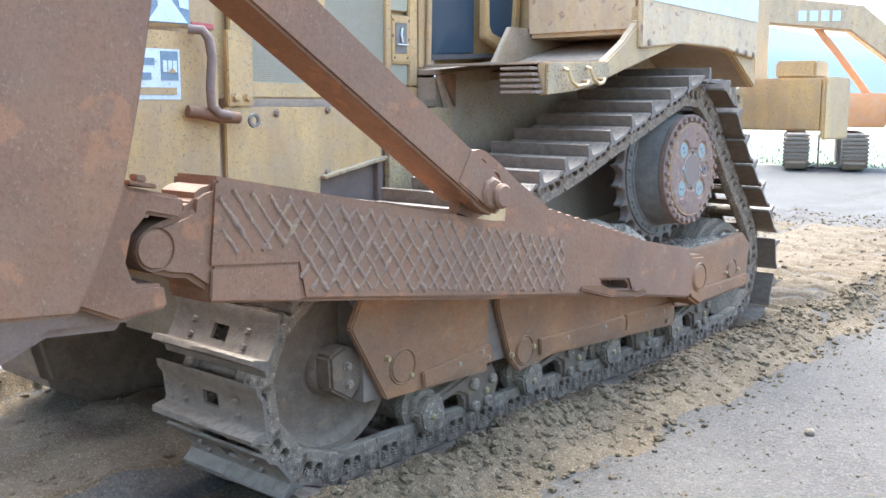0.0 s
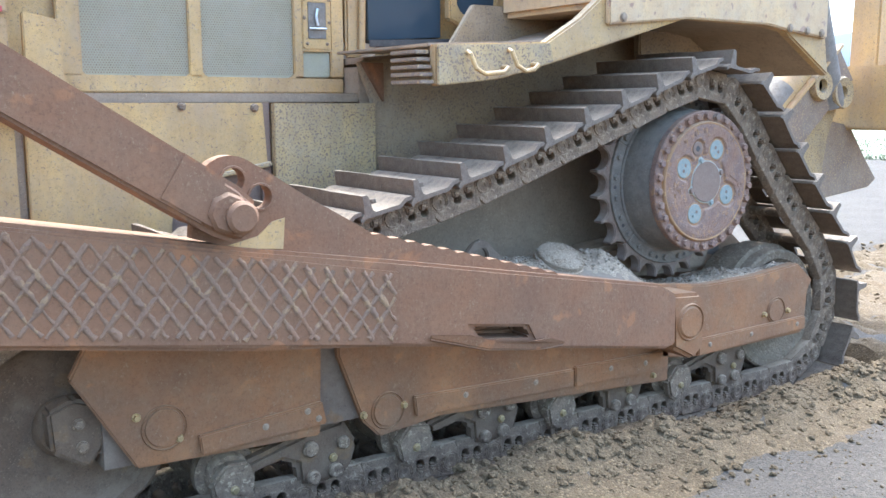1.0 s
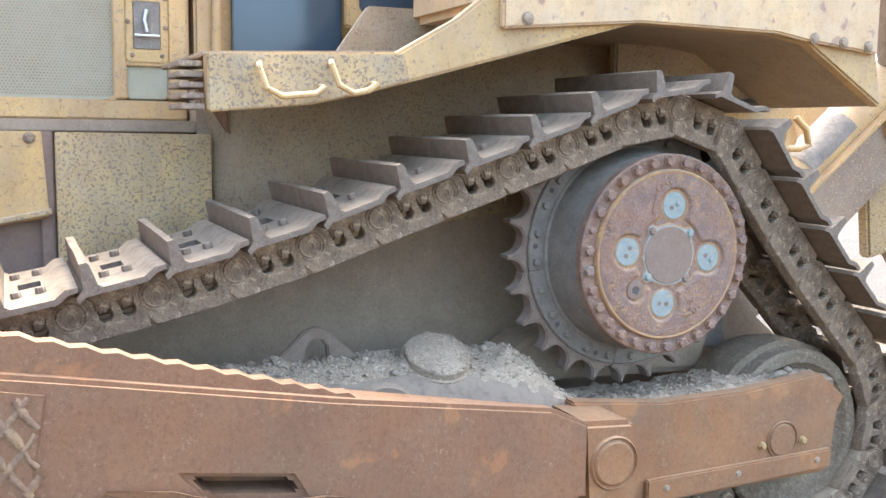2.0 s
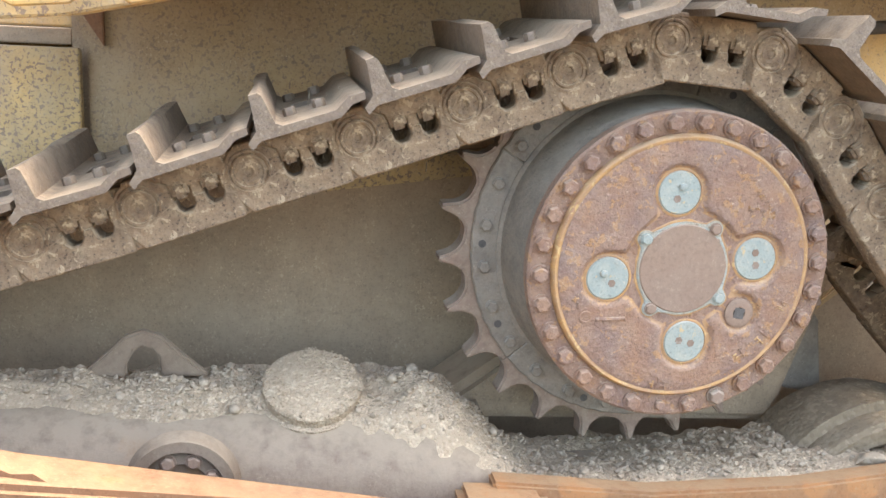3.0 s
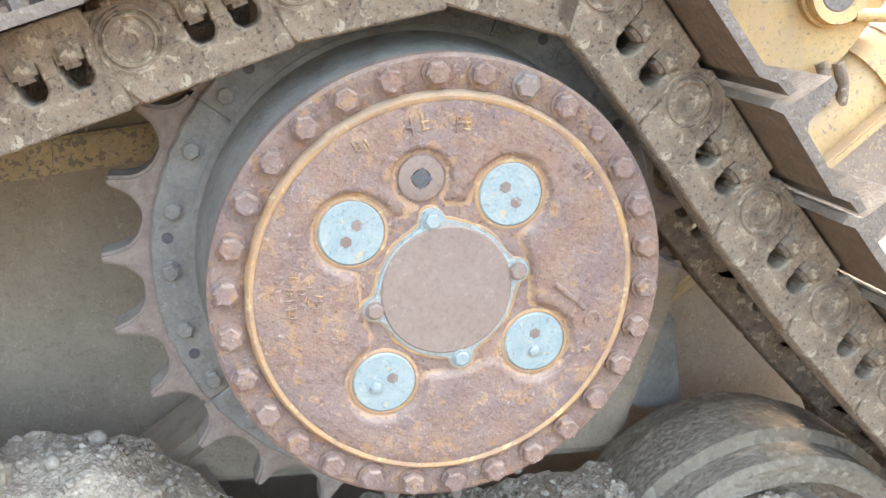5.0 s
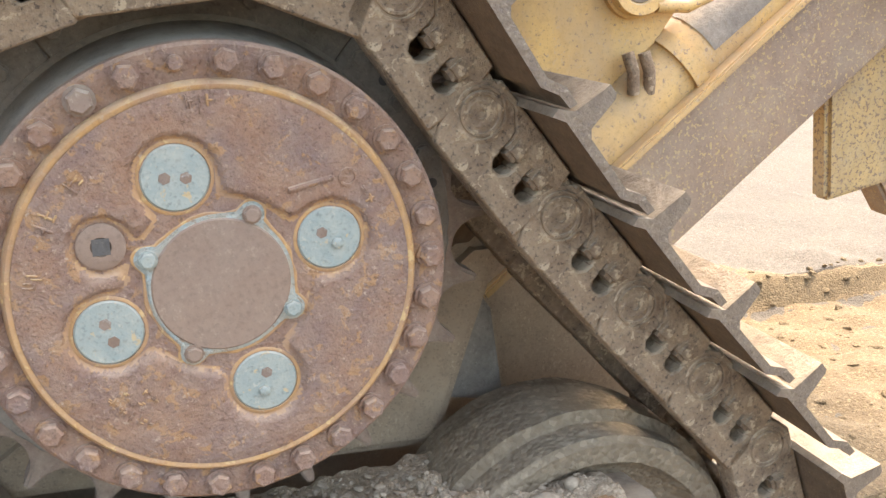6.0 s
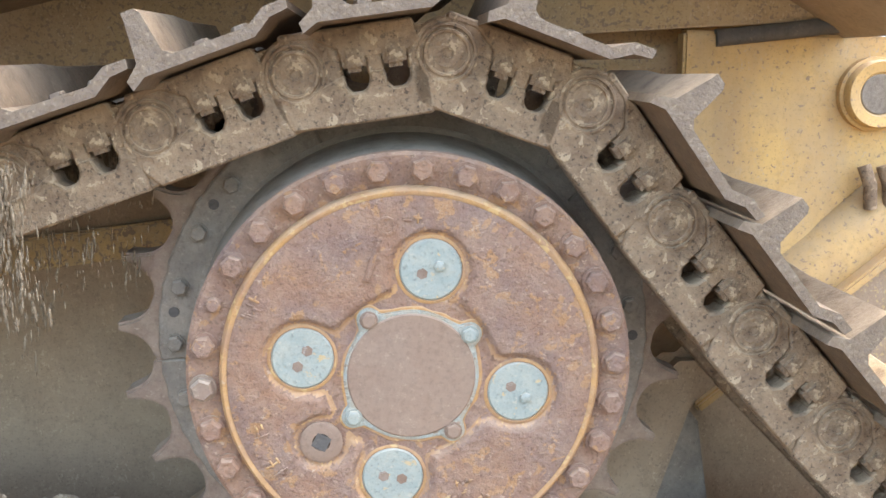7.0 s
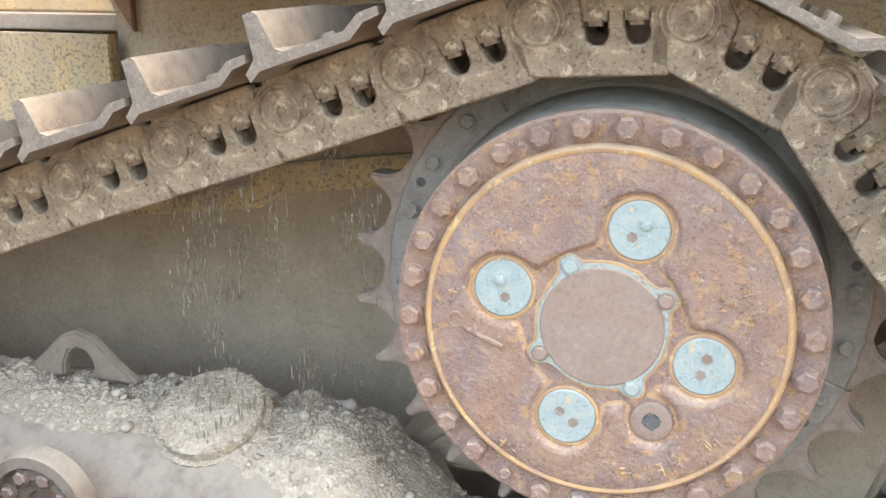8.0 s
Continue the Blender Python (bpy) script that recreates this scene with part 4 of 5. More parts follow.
    fixed("arm_eye", bm, RUST_ARM, "rounded eye at the arm's front end", arm)
    bm = bmesh.new()
    lathe(bm, [(0, -0.462), (0.062, -0.462), (0.066, -0.452), (0.072, -0.452), (0.074, -0.462)], 30, -4.705, 0.0)
    fixed("arm_pin", bm, RUST_ARM, "round pin end", arm)
    bm = bmesh.new()
    prism(bm, [(-4.80, 0.222), (-4.80, 0.236), (-4.70, 0.216), (-4.70, 0.200)], -0.48, -0.24)
    prism(bm, [(-4.765, 0.230), (-4.765, 0.252), (-4.725, 0.245), (-4.725, 0.222)], -0.46, -0.42)
    soften(bm, 0.004)
    fixed("lock_plate", bm, RUST_ARM, "small bolted lock plate over the jaw", arm)
    # step with a hand slot
    bm = bmesh.new()
    nose = [(-2.15, -0.495), (-1.97, -0.515), (-1.87, -0.552), (-1.62, -0.588), (-1.54, -0.588), (-1.42, -0.625)]
    under = [(-1.42, -0.645), (-1.60, -0.632), (-1.88, -0.592), (-2.15, -0.515)]
    a = [bm.verts.new((x, arm_y(x) - 0.002, z)) for x, z in nose + under]
    b = [bm.verts.new((x, arm_y(x) - (0.015 if i in (0, 5, 6, 9) else 0.050), z + 0.012)) for i, (x, z) in enumerate(nose + under)]
    m = len(a)
    bm.faces.new(b[::-1])
    bm.faces.new(a)
    for i in range(m):
        bm.faces.new((a[i], b[i], b[(i + 1) % m], a[(i + 1) % m]))
    soften(bm, 0.008, 30, 2)
    fixed("step", bm, RUST_ARM, "worn bent step plate", arm)
    # trunnion bearing
    bm = bmesh.new()
    prism(bm, [(-0.56, -0.53), (-0.34, -0.545), (-0.30, -0.62), (-0.31, -0.84), (-0.38, -0.90), (-0.54, -0.82)], -0.30, -0.04)
    soften(bm, 0.02)
    fixed("trunnion", bm, RUST_PLATE, "rusty trunnion bearing block", arm)
    bm = bmesh.new()
    lathe(bm, [(0, -0.312), (0.075, -0.312), (0.085, -0.302), (0.092, -0.302), (0.094, -0.31), (0.10, -0.30)], 30, -0.425, -0.69)
    fixed("trunnion_cap", bm, RUST_PLATE, "", arm)
    return arm


def brace():
    """Diagonal brace pinned to a gusset on the arm."""
    pts = [(-3.10, -0.02), (-3.085, 0.12)] + [(-2.955 + 0.130 * math.cos(radians(a)), 0.135 + 0.130 * math.sin(radians(a))) for a in range(170, 50, -12)] + [(-2.80, 0.195), (-2.66, 0.105), (-2.45, -0.015), (-2.40, -0.045)]
    for k in range(24):
        x = -2.38 + 0.93 * k / 23
        pts.append((x, -0.058 - 0.250 * (k / 23) + (0.006 if k % 2 else -0.004)))
    pts += [(-1.40, -0.34), (-2.2, -0.21), (-2.9, -0.08)]
    gusset = holed_slab("gusset", pts, [((-2.945, 0.178), 0.044), ((-2.842, 0.112), 0.044)], -0.42, -0.36, RUST_ARM, "rusty gusset plate with two round holes")
    for x, z in ((-2.945, 0.178), (-2.842, 0.112)):
        bm = bmesh.new()
        lathe(bm, [(0.043, -0.36), (0.0435, -0.426), (0.050, -0.426), (0.053, -0.418)], 24, x, z)
        fixed("hole_rim", bm, RUST_ARM, "", gusset)
    slab("paint_patch", [(-3.0, -0.06), (-2.76, -0.085), (-2.75, 0.03), (-2.80, 0.02), (-2.86, -0.03)], -0.4245, -0.41, YELLOW, "bare yellow paint patch", 0, gusset)
    d = Vector((-4.9 + 2.97, 0, 1.29 - 0.06)).normalized()
    m = Matrix.Translation((-2.97, 0, 0.06)) @ Matrix.Rotation(-math.atan2(d.z, d.x), 4, "Y")
    bm = bmesh.new()
    prism(bm, [(0.10, -0.088), (2.55, -0.095), (2.55, 0.105), (0.10, 0.10)], -0.54, -0.33, m)
    soften(bm, 0.012)
    beam = fixed("brace_beam", bm, RUST_ARM, "rusty square diagonal brace")
    bm = bmesh.new()
    prism(bm, [(0.30, -0.092), (0.30, 0.104), (0.05, 0.104), (-0.05, 0.085), (-0.09, 0.01), (-0.05, -0.07), (0.05, -0.09)], -0.545, -0.43, m)
    soften(bm, 0.025, 30, 3)
    fixed("brace_eye", bm, RUST_ARM, "", beam)
    bm = bmesh.new()
    disc(bm, -2.975, 0.06, 0.058, -0.59, -0.40, 28, 0.012)
    fixed("brace_pin", bm, RUST_ARM, "round pin through the brace", beam)
    bm = bmesh.new()
    disc(bm, -3.015, 0.075, 0.074, -0.562, -0.50, 8, 0.012)
    fixed("pin_collar", bm, RUST_ARM, "", beam)


def blade():
    bm = bmesh.new()
    back = [(-4.82, 1.5), (-4.875, 0.78), (-4.93, 0.50), (-5.0, 0.22), (-5.08, 0.03), (-5.12, -0.04), (-5.16, -0.105)]
    front = [(-5.40, -0.085), (-5.74, -0.08), (-5.80, 0.0), (-5.72, 0.5), (-5.70, 0.9), (-5.8, 1.5)]
    prism(bm, back + front, -0.78, 3.4)
    soften(bm, 0.012, 40)
    b = fixed("blade", bm, RUST_ARM, "tall rusty brown dozer blade")
    slab("cutting_edge", [(-5.84, -0.15), (-5.76, -0.15), (-5.70, -0.07), (-5.82, -0.03)], -0.80, 3.42, RUST_CAP, "worn cutting edge", 0.006, b)
    slab("blade_bracket", [(-5.1, 0.45), (-4.92, 0.36), (-4.80, 0.215), (-4.60, 0.170), (-4.585, 0.13), (-4.615, 0.092), (-4.73, 0.118), (-4.79, 0.06), (-4.815, -0.03), (-4.79, -0.105), (-4.68, -0.118), (-4.665, -0.20), (-4.85, -0.22), (-5.0, -0.15), (-5.1, -0.1)], -0.47, -0.20, RUST_ARM, "hooked bracket on the blade's back", 0.012, b)
    slab("lower_lug", [(-5.3, -0.10), (-4.9, -0.13), (-4.70, -0.19), (-4.78, -0.27), (-5.05, -0.25), (-5.25, -0.33), (-5.38, -0.28)], -0.40, -0.10, RUST_CAP, "rusty brown cast lug under the blade", 0.03, b)


def hood():
    """Engine side: lower panels, screened doors and decals."""
    body = bmesh.new()
    box(body, -4.3, -1.62, 1.22, 2.25, -0.4, 2.0)
    core = fixed("hood", body, YELLOW, "faded yellow engine hood")
    belly = bmesh.new()
    box(belly, -3.45, 1.0, 1.05, 1.95, -0.85, -0.25)
    soften(belly, 0.04)
    fixed("belly", belly, DARK, "dark belly and radiator guard", core)
    far = bmesh.new()
    prism(far, [(-3.95, -0.78), (-3.75, -0.42), (-3.3, -0.28), (-0.3, 0.5), (0.2, 0.55), (1.2, -0.5), (1.25, -0.9), (0.9, -1.36), (-3.5, -1.36), (-3.85, -1.15)], 2.05, 2.75)
    soften(far, 0.05)
    fixed("far_track", far, IDLER, "dark track on the far side")
    low = slab("lower_panel", [(-3.36, 0.455), (-2.22, 0.45), (-2.20, 0.12), (-2.70, 0.045), (-2.72, -0.2), (-3.36, -0.3)], 0.945, 0.985, YELLOW, "chipped and stained yellow lower panel", 0.006, core)
    slab("panel_lip", [(-2.71, 0.045), (-2.20, 0.135), (-2.20, 0.155), (-2.71, 0.062)], 0.90, 0.95, CHIPPED, "", 0.003, core)
    bolts_on(low, "panel_bolt", [(-2.645, 0.435), (-2.27, 0.425), (-3.30, 0.40), (-3.02, 0.42), (-2.655, 0.08)], 0.018, 0.945, 0.014, STEEL)
    slab("seam_strip", [(-3.40, 0.46), (-3.365, 0.46), (-3.365, -0.3), (-3.40, -0.3)], 0.975, 1.0, DARK, "", 0, core)
    slab("front_panel", [(-4.3, 0.83), (-3.405, 0.82), (-3.405, -0.3), (-4.3, -0.3)], 0.93, 0.98, YELLOW, "worn yellow front panel", 0.008, core)
    slab("upper_front_panel", [(-4.3, 0.85), (-3.40, 0.84), (-3.40, 1.9), (-4.3, 1.9)], 0.945, 0.98, YELLOW, "", 0.008, core)
    slab("corner_plate", [(-3.345, 0.85), (-3.18, 0.82), (-3.18, 0.46), (-3.345, 0.455)], 0.93, 0.97, YELLOW, "bolted yellow corner plate", 0.006, core)
    bolts_on(core, "plate_bolt", [(-3.30, 0.505), (-3.225, 0.505)], 0.022, 0.93, 0.02, YELLOW)
    slab("chipped_panel", [(-2.18, 0.448), (-1.59, 0.444), (-1.59, -0.10), (-2.18, -0.12)], 0.905, 0.95, CHIPPED, "heavily chipped square yellow panel", 0.004, core)
    slab("dark_post", [(-2.235, 0.45), (-2.185, 0.45), (-2.185, -0.2), (-2.235, -0.2)], 0.95, 0.99, RUST_CAP, "", 0.004, core)
    slab("shadow_ledge", [(-3.2, 0.50), (-1.63, 0.498), (-1.63, 0.45), (-3.2, 0.45)], 1.02, 1.22, DARK, "", 0.004, core)
    slab("front_skirt", [(-3.4, -0.02), (-2.75, 0.02), (-2.2, 0.13), (-1.6, 0.14), (-1.6, -0.5), (-3.4, -0.5)], 0.99, 1.03, RUST_CAP, "brown stained skirt", 0.006, core)
    # screened doors: frame members and mesh panels
    y0, y1 = 1.165, 1.20
    slab("door_sill", [(-3.15, 0.59), (-1.64, 0.578), (-1.64, 0.50), (-3.15, 0.505)], y0, y1, YELLOW, "chipped yellow door frame", 0.006, core)
    for x0, x1 in ((-3.15, -3.04), (-2.515, -2.445), (-1.935, -1.88), (-1.715, -1.635)):
        slab("door_stile", [(x0, 0.585), (x1, 0.585), (x1, 1.95), (x0, 1.95)], y0 + 0.002, y1, YELLOW, "", 0.006, core)
    for x0, x1 in ((-3.045, -2.51), (-2.45, -1.93)):
        bm = bmesh.new()
        box(bm, x0, x1, y1 - 0.012, y1 + 0.002, 0.58, 1.95)
        screen = fixed("mesh_screen", bm, GRILLE, "grey perforated metal screen", core)
        # the panel is unbroken; flat darker hexagons paint the shade of its holes
        holes = bmesh.new()
        nx, nz = int((x1 - x0 - 0.02) / 0.0135), int(0.62 / 0.0118)
        for i in range(nx):
            for j in range(nz):
                cx, cz = x0 + 0.014 + 0.0135 * (i + 0.5 * (j % 2)), 0.60 + 0.0118 * j
                v = [holes.verts.new((cx + 0.0042 * math.cos(a), y1 - 0.0145, cz + 0.0042 * math.sin(a))) for a in (0, 1.05, 2.09, 3.14, 4.19, 5.24)]
                holes.faces.new(v)
        tagged(fixed("perforation_shade", holes, DARK, "", screen), kind="stuff")
    for x0, x1 in ((-3.045, -2.51), (-2.45, -1.93)):
        for cx, e in ((x0 - 0.004, 1), (x1 + 0.004, -1)):
            fillet = [(cx, 0.578)] + [(cx + e * (0.05 - 0.05 * math.sin(a)), 0.582 + 0.05 - 0.05 * math.cos(a)) for a in np.linspace(0, math.pi / 2, 6)]
            slab("corner_fillet", fillet, y0 + 0.004, y1, YELLOW, "", 0, core)
    for z0, z1, material, name in ((0.585, 0.725, GRILLE, "vent_screen"), (0.735, 1.03, YELLOW, "latch_plate"), (1.06, 1.4, GRILLE, "vent_screen")):
        slab(name, [(-1.885, z0 + 0.01), (-1.87, z0), (-1.73, z0), (-1.715, z0 + 0.01), (-1.715, z1 - 0.01), (-1.73, z1), (-1.87, z1), (-1.885, z1 - 0.01)], y1 - 0.018 if name == "vent_screen" else y0 - 0.006, y1 + 0.01, material, "", 0.004, core)
    slab("door_rail", [(-1.89, 0.722), (-1.71, 0.722), (-1.71, 0.742), (-1.89, 0.742)], y0, y1, YELLOW, "", 0.003, core)
    slab("latch_recess", [(-1.855, 0.79), (-1.745, 0.79), (-1.745, 0.985), (-1.855, 0.985)], y0 - 0.009, y1, DRUM, "recessed door latch", 0.003, core)
    bm = bmesh.new()
    tube(bm, [(-1.85, y0 - 0.02, 0.845), (-1.75, y0 - 0.02, 0.845)], 0.006)
    tube(bm, [(-1.80, y0 - 0.018, 0.86), (-1.81, y0 - 0.018, 0.91), (-1.80, y0 - 0.018, 0.95)], 0.009)
    fixed("latch_handle", bm, CHROME, "bright latch handle", core)
    bolts_on(core, "latch_bolt", [(-1.875, 1.0), (-1.725, 1.0), (-1.875, 0.9), (-1.725, 0.88), (-1.86, 0.765), (-1.74, 0.765)], 0.008, y0 - 0.006, 0.006, STEEL)
    # hose and bracket
    bm = bmesh.new()
    tube(bm, [(-3.60, 0.90, 0.835), (-3.545, 0.86, 0.83), (-3.515, 0.85, 0.79), (-3.50, 0.85, 0.70), (-3.515, 0.85, 0.55), (-3.51, 0.85, 0.46), (-3.47, 0.85, 0.425), (-3.40, 0.85, 0.412)], 0.024, 12)
    fixed("hose", bm, RUST_CAP, "dusty brown bent hose", core)
    bm = bmesh.new()
    tube(bm, [(-3.62, 0.90, 0.435), (-3.54, 0.885, 0.425), (-3.44, 0.88, 0.405), (-3.33, 0.87, 0.40)], 0.031, 14)
    fixed("pipe_stub", bm, RUST_ARM, "rusty pipe stub", core)
    bm = bmesh.new()
    lathe(bm, [(0.020, 0.86), (0.022, 0.845), (0.036, 0.845), (0.038, 0.86)], 20, -3.245, 0.385)
    fixed("pipe_ring", bm, DRUM, "grey pipe clamp ring", core)
    # decals
    y = 0.927
    dec = slab("decal", [(-4.0, 0.735), (-3.636, 0.735), (-3.636, 0.492), (-4.0, 0.492)], y, y + 0.004, WHITE, "weathered white dealer decal", 0, core)
    slab("decal_square", [(-3.745, 0.725), (-3.648, 0.725), (-3.648, 0.585), (-3.745, 0.585)], y - 0.003, y, BLUEGREY, "", 0, dec)
    for k in range(3):
        slab("decal_mark", [(-3.735 + 0.028 * k, 0.68), (-3.713 + 0.028 * k, 0.68), (-3.713 + 0.028 * k, 0.625), (-3.735 + 0.028 * k, 0.625)], y - 0.006, y - 0.003, WHITE, "", 0, dec)
    slab("decal_wedge", [(-3.71, 0.622), (-3.683, 0.645), (-3.66, 0.622)], y - 0.0075, y - 0.006, YELLOW, "", 0, dec)
    for k, (a, b) in enumerate(((-3.985, -3.78), (-3.97, -3.80), (-3.985, -3.66))):
        z = (0.69, 0.62, 0.55)[k]
        slab("decal_bar", [(a, z), (b, z), (b, z - 0.035), (a, z - 0.035)], y - 0.003, y, BLUEGREY if k < 2 else YELLOW, "", 0, dec)
    big = slab("large_decal", [(-3.98, 1.25), (-3.56, 1.25), (-3.56, 0.86), (-3.98, 0.86)], 0.938, 0.943, BLUEGREY, "large weathered black and white decal", 0, core)
    slab("decal_triangle", [(-3.80, 0.865), (-3.575, 0.865), (-3.69, 1.0)], 0.934, 0.938, WHITE, "", 0, big)
    for x in (-3.84, -3.72, -3.60):
        slab("decal_letter_bar", [(x - 0.045, 1.24), (x + 0.02, 1.24), (x + 0.035, 0.93), (x - 0.02, 0.94)], 0.935, 0.938, WHITE, "", 0, big)
    slab("red_stripe", [(-3.55, 0.875), (-3.42, 0.87), (-3.42, 0.845), (-3.55, 0.85)], 0.938, 0.943, RED, "red stripe", 0, core)


def cab():
    base = slab("cab", [(-1.60, 0.70), (-0.2, 0.80), (-0.2, 2.3), (-1.60, 2.3)], 1.32, 2.3, YELLOW, "yellow operator cab")
    slab("cab_post", [(-1.60, 0.70), (-1.50, 0.70), (-1.46, 2.2), (-1.60, 2.2)], 1.20, 1.33, YELLOW, "", 0.012, base)
    bm = bmesh.new()
    tube(bm, [(-1.515, 1.18, 0.72), (-1.50, 1.18, 1.3), (-1.49, 1.18, 2.0)], 0.02)
    fixed("grab_rail", bm, YELLOW, "", base)
    slab("cab_door_glass", [(-1.42, 0.80), (-0.92, 0.83), (-0.92, 2.0), (-1.42, 2.0)], 1.27, 1.315, GLASS, "dark cab door glass", 0.004, base)
    slab("door_seal", [(-1.44, 0.76), (-0.70, 0.80), (-0.70, 0.83), (-1.44, 0.80)], 1.22, 1.33, RUBBER_SHADE, "", 0.004, base)
    slab("window_frame", [(-0.93, 1.35), (-0.93, 0.93), (-0.84, 0.89), (-0.62, 0.81), (-0.54, 0.82), (-0.52, 1.0), (-0.50, 1.35), (-0.56, 1.35), (-0.60, 0.95), (-0.66, 0.92), (-0.84, 0.97), (-0.87, 1.02), (-0.88, 1.35)], 1.16, 1.22, YELLOW, "yellow curved window frame", 0.01, base)
    slab("window_pane", [(-0.885, 1.35), (-0.885, 1.0), (-0.84, 0.955), (-0.64, 0.90), (-0.58, 0.93), (-0.54, 1.35)], 1.185, 1.20, GLASS, "dark window pane", 0, base)
    slab("cab_wall", [(-0.46, 0.80), (1.0, 0.80), (1.0, 1.9), (-0.46, 1.9)], 1.02, 1.3, YELLOW, "", 0.01, base)
    slab("cab_shelf", [(-1.62, 0.69), (-0.5, 0.80), (-0.5, 0.77), (-1.62, 0.655)], 0.98, 1.33, DARK, "dark cab sill", 0.004, base)
    slab("gap_plate", [(-1.80, 0.44), (-1.40, 0.44), (-1.40, 0.78), (-1.80, 0.78)], 1.225, 1.31, DARK, "dark gap filler plate", 0.004, base)
    # brown wall under the cab
    block("inner_bulkhead", (-1.63, -0.4, 1.012, 1.215, -0.4, 0.64), DARK, "dark inner bulkhead", 0.004, base)
    wall = slab("underside_wall", [(-1.66, 0.665), (-1.1, 0.72), (-0.9, 1.0), (1.0, 1.0), (1.0, -0.2), (-1.575, -0.2), (-1.575, 0.45)], 0.955, 1.0, WALL, "dusty brown steel wall", 0.006)
    slab("wall_brace", [(-1.655, 0.66), (-1.52, 0.66), (-1.52, 0.45)], 0.93, 0.956, RUST_ARM, "", 0.004, wall)


def fender():
    # step box with two handles
    st = slab("fender", [(-1.765, 0.52), (-1.765, 0.708), (-1.12, 0.735), (-0.90, 0.86), (-0.72, 1.0), (-0.72, 1.1), (1.04, 1.1), (1.135, 0.592), (0.70, 0.848), (0.50, 0.876), (-0.15, 0.884), (-0.73, 0.728), (-1.25, 0.588), (-1.42, 0.552)], 0.045, 0.11, YELLOW, "faded yellow fender over the track", 0.01)
    bm = bmesh.new()
    prism(bm, [(-1.13, 0.63), (-0.73, 0.732), (-0.15, 0.887), (0.50, 0.879), (0.70, 0.851), (1.135, 0.60), (1.10, 0.70), (0.72, 0.90), (-0.15, 0.93), (-0.75, 0.78), (-1.13, 0.68)], 0.10, 0.97)
    fixed("fender_lining", bm, DARK, "dark fender underside", st)
    slab("step_face", [(-1.765, 0.522), (-1.765, 0.706), (-1.10, 0.728), (-1.08, 0.64), (-1.25, 0.592), (-1.45, 0.55)], 0.032, 0.047, CHIPPED, "chipped yellow step face", 0.005, st)
    for x0, x1, z in ((-1.60, -1.40, 0.66), (-1.36, -1.22, 0.675)):
        bm = bmesh.new()
        tube(bm, [(x0, 0.04, z + 0.02), (x0 - 0.01, -0.005, z + 0.005), (x0 + 0.01, -0.02, z - 0.06), (x0 + 0.06, -0.022, z - 0.085), (x1 - 0.03, -0.022, z - 0.075), (x1, -0.015, z - 0.055), (x1, 0.04, z - 0.05)], 0.011, 8)
        fixed("grab_handle", bm, YELLOW, "bent steel grab handle", st)
    for k in range(5):
        slab("step_slat", [(-1.845, 0.53 + 0.034 * k), (-1.768, 0.53 + 0.034 * k), (-1.768, 0.548 + 0.034 * k), (-1.845, 0.548 + 0.034 * k)], 0.06 + 0.01 * k, 0.32, STAINED, "", 0.003, st)
    slab("floor_plate", [(-1.77, 0.70), (-0.75, 0.745), (-0.75, 0.76), (-1.77, 0.716)], 0.11, 1.0, DARK, "", 0.004, st)
    # bolted tank plate above
    tank = slab("tank_plate", [(-0.735, 0.832), (-0.15, 0.884), (0.50, 0.878), (0.66, 0.855), (1.06, 0.815), (1.06, 1.6), (-0.735, 1.6)], 0.012, 0.05, TANK, "faded yellow tank side plate with peeling white top", 0.008)
    bolts_on(tank, "tank_bolt", [(0.70, 0.865), (0.86, 0.855), (1.0, 0.845), (-0.64, 0.87), (-0.68, 1.25), (-0.05, 1.27)], 0.02, 0.012, 0.012, DARK)
    slab("white_band", [(-0.60, 1.14), (1.04, 1.10), (1.04, 1.6), (-0.60, 1.6)], 0.006, 0.014, WHITE, "peeling white painted band", 0, tank)
    slab("tank_body", [(-0.70, 0.93), (1.03, 0.93), (1.03, 1.8), (-0.70, 1.8)], 0.06, 0.97, TANK, "", 0.03, tank)


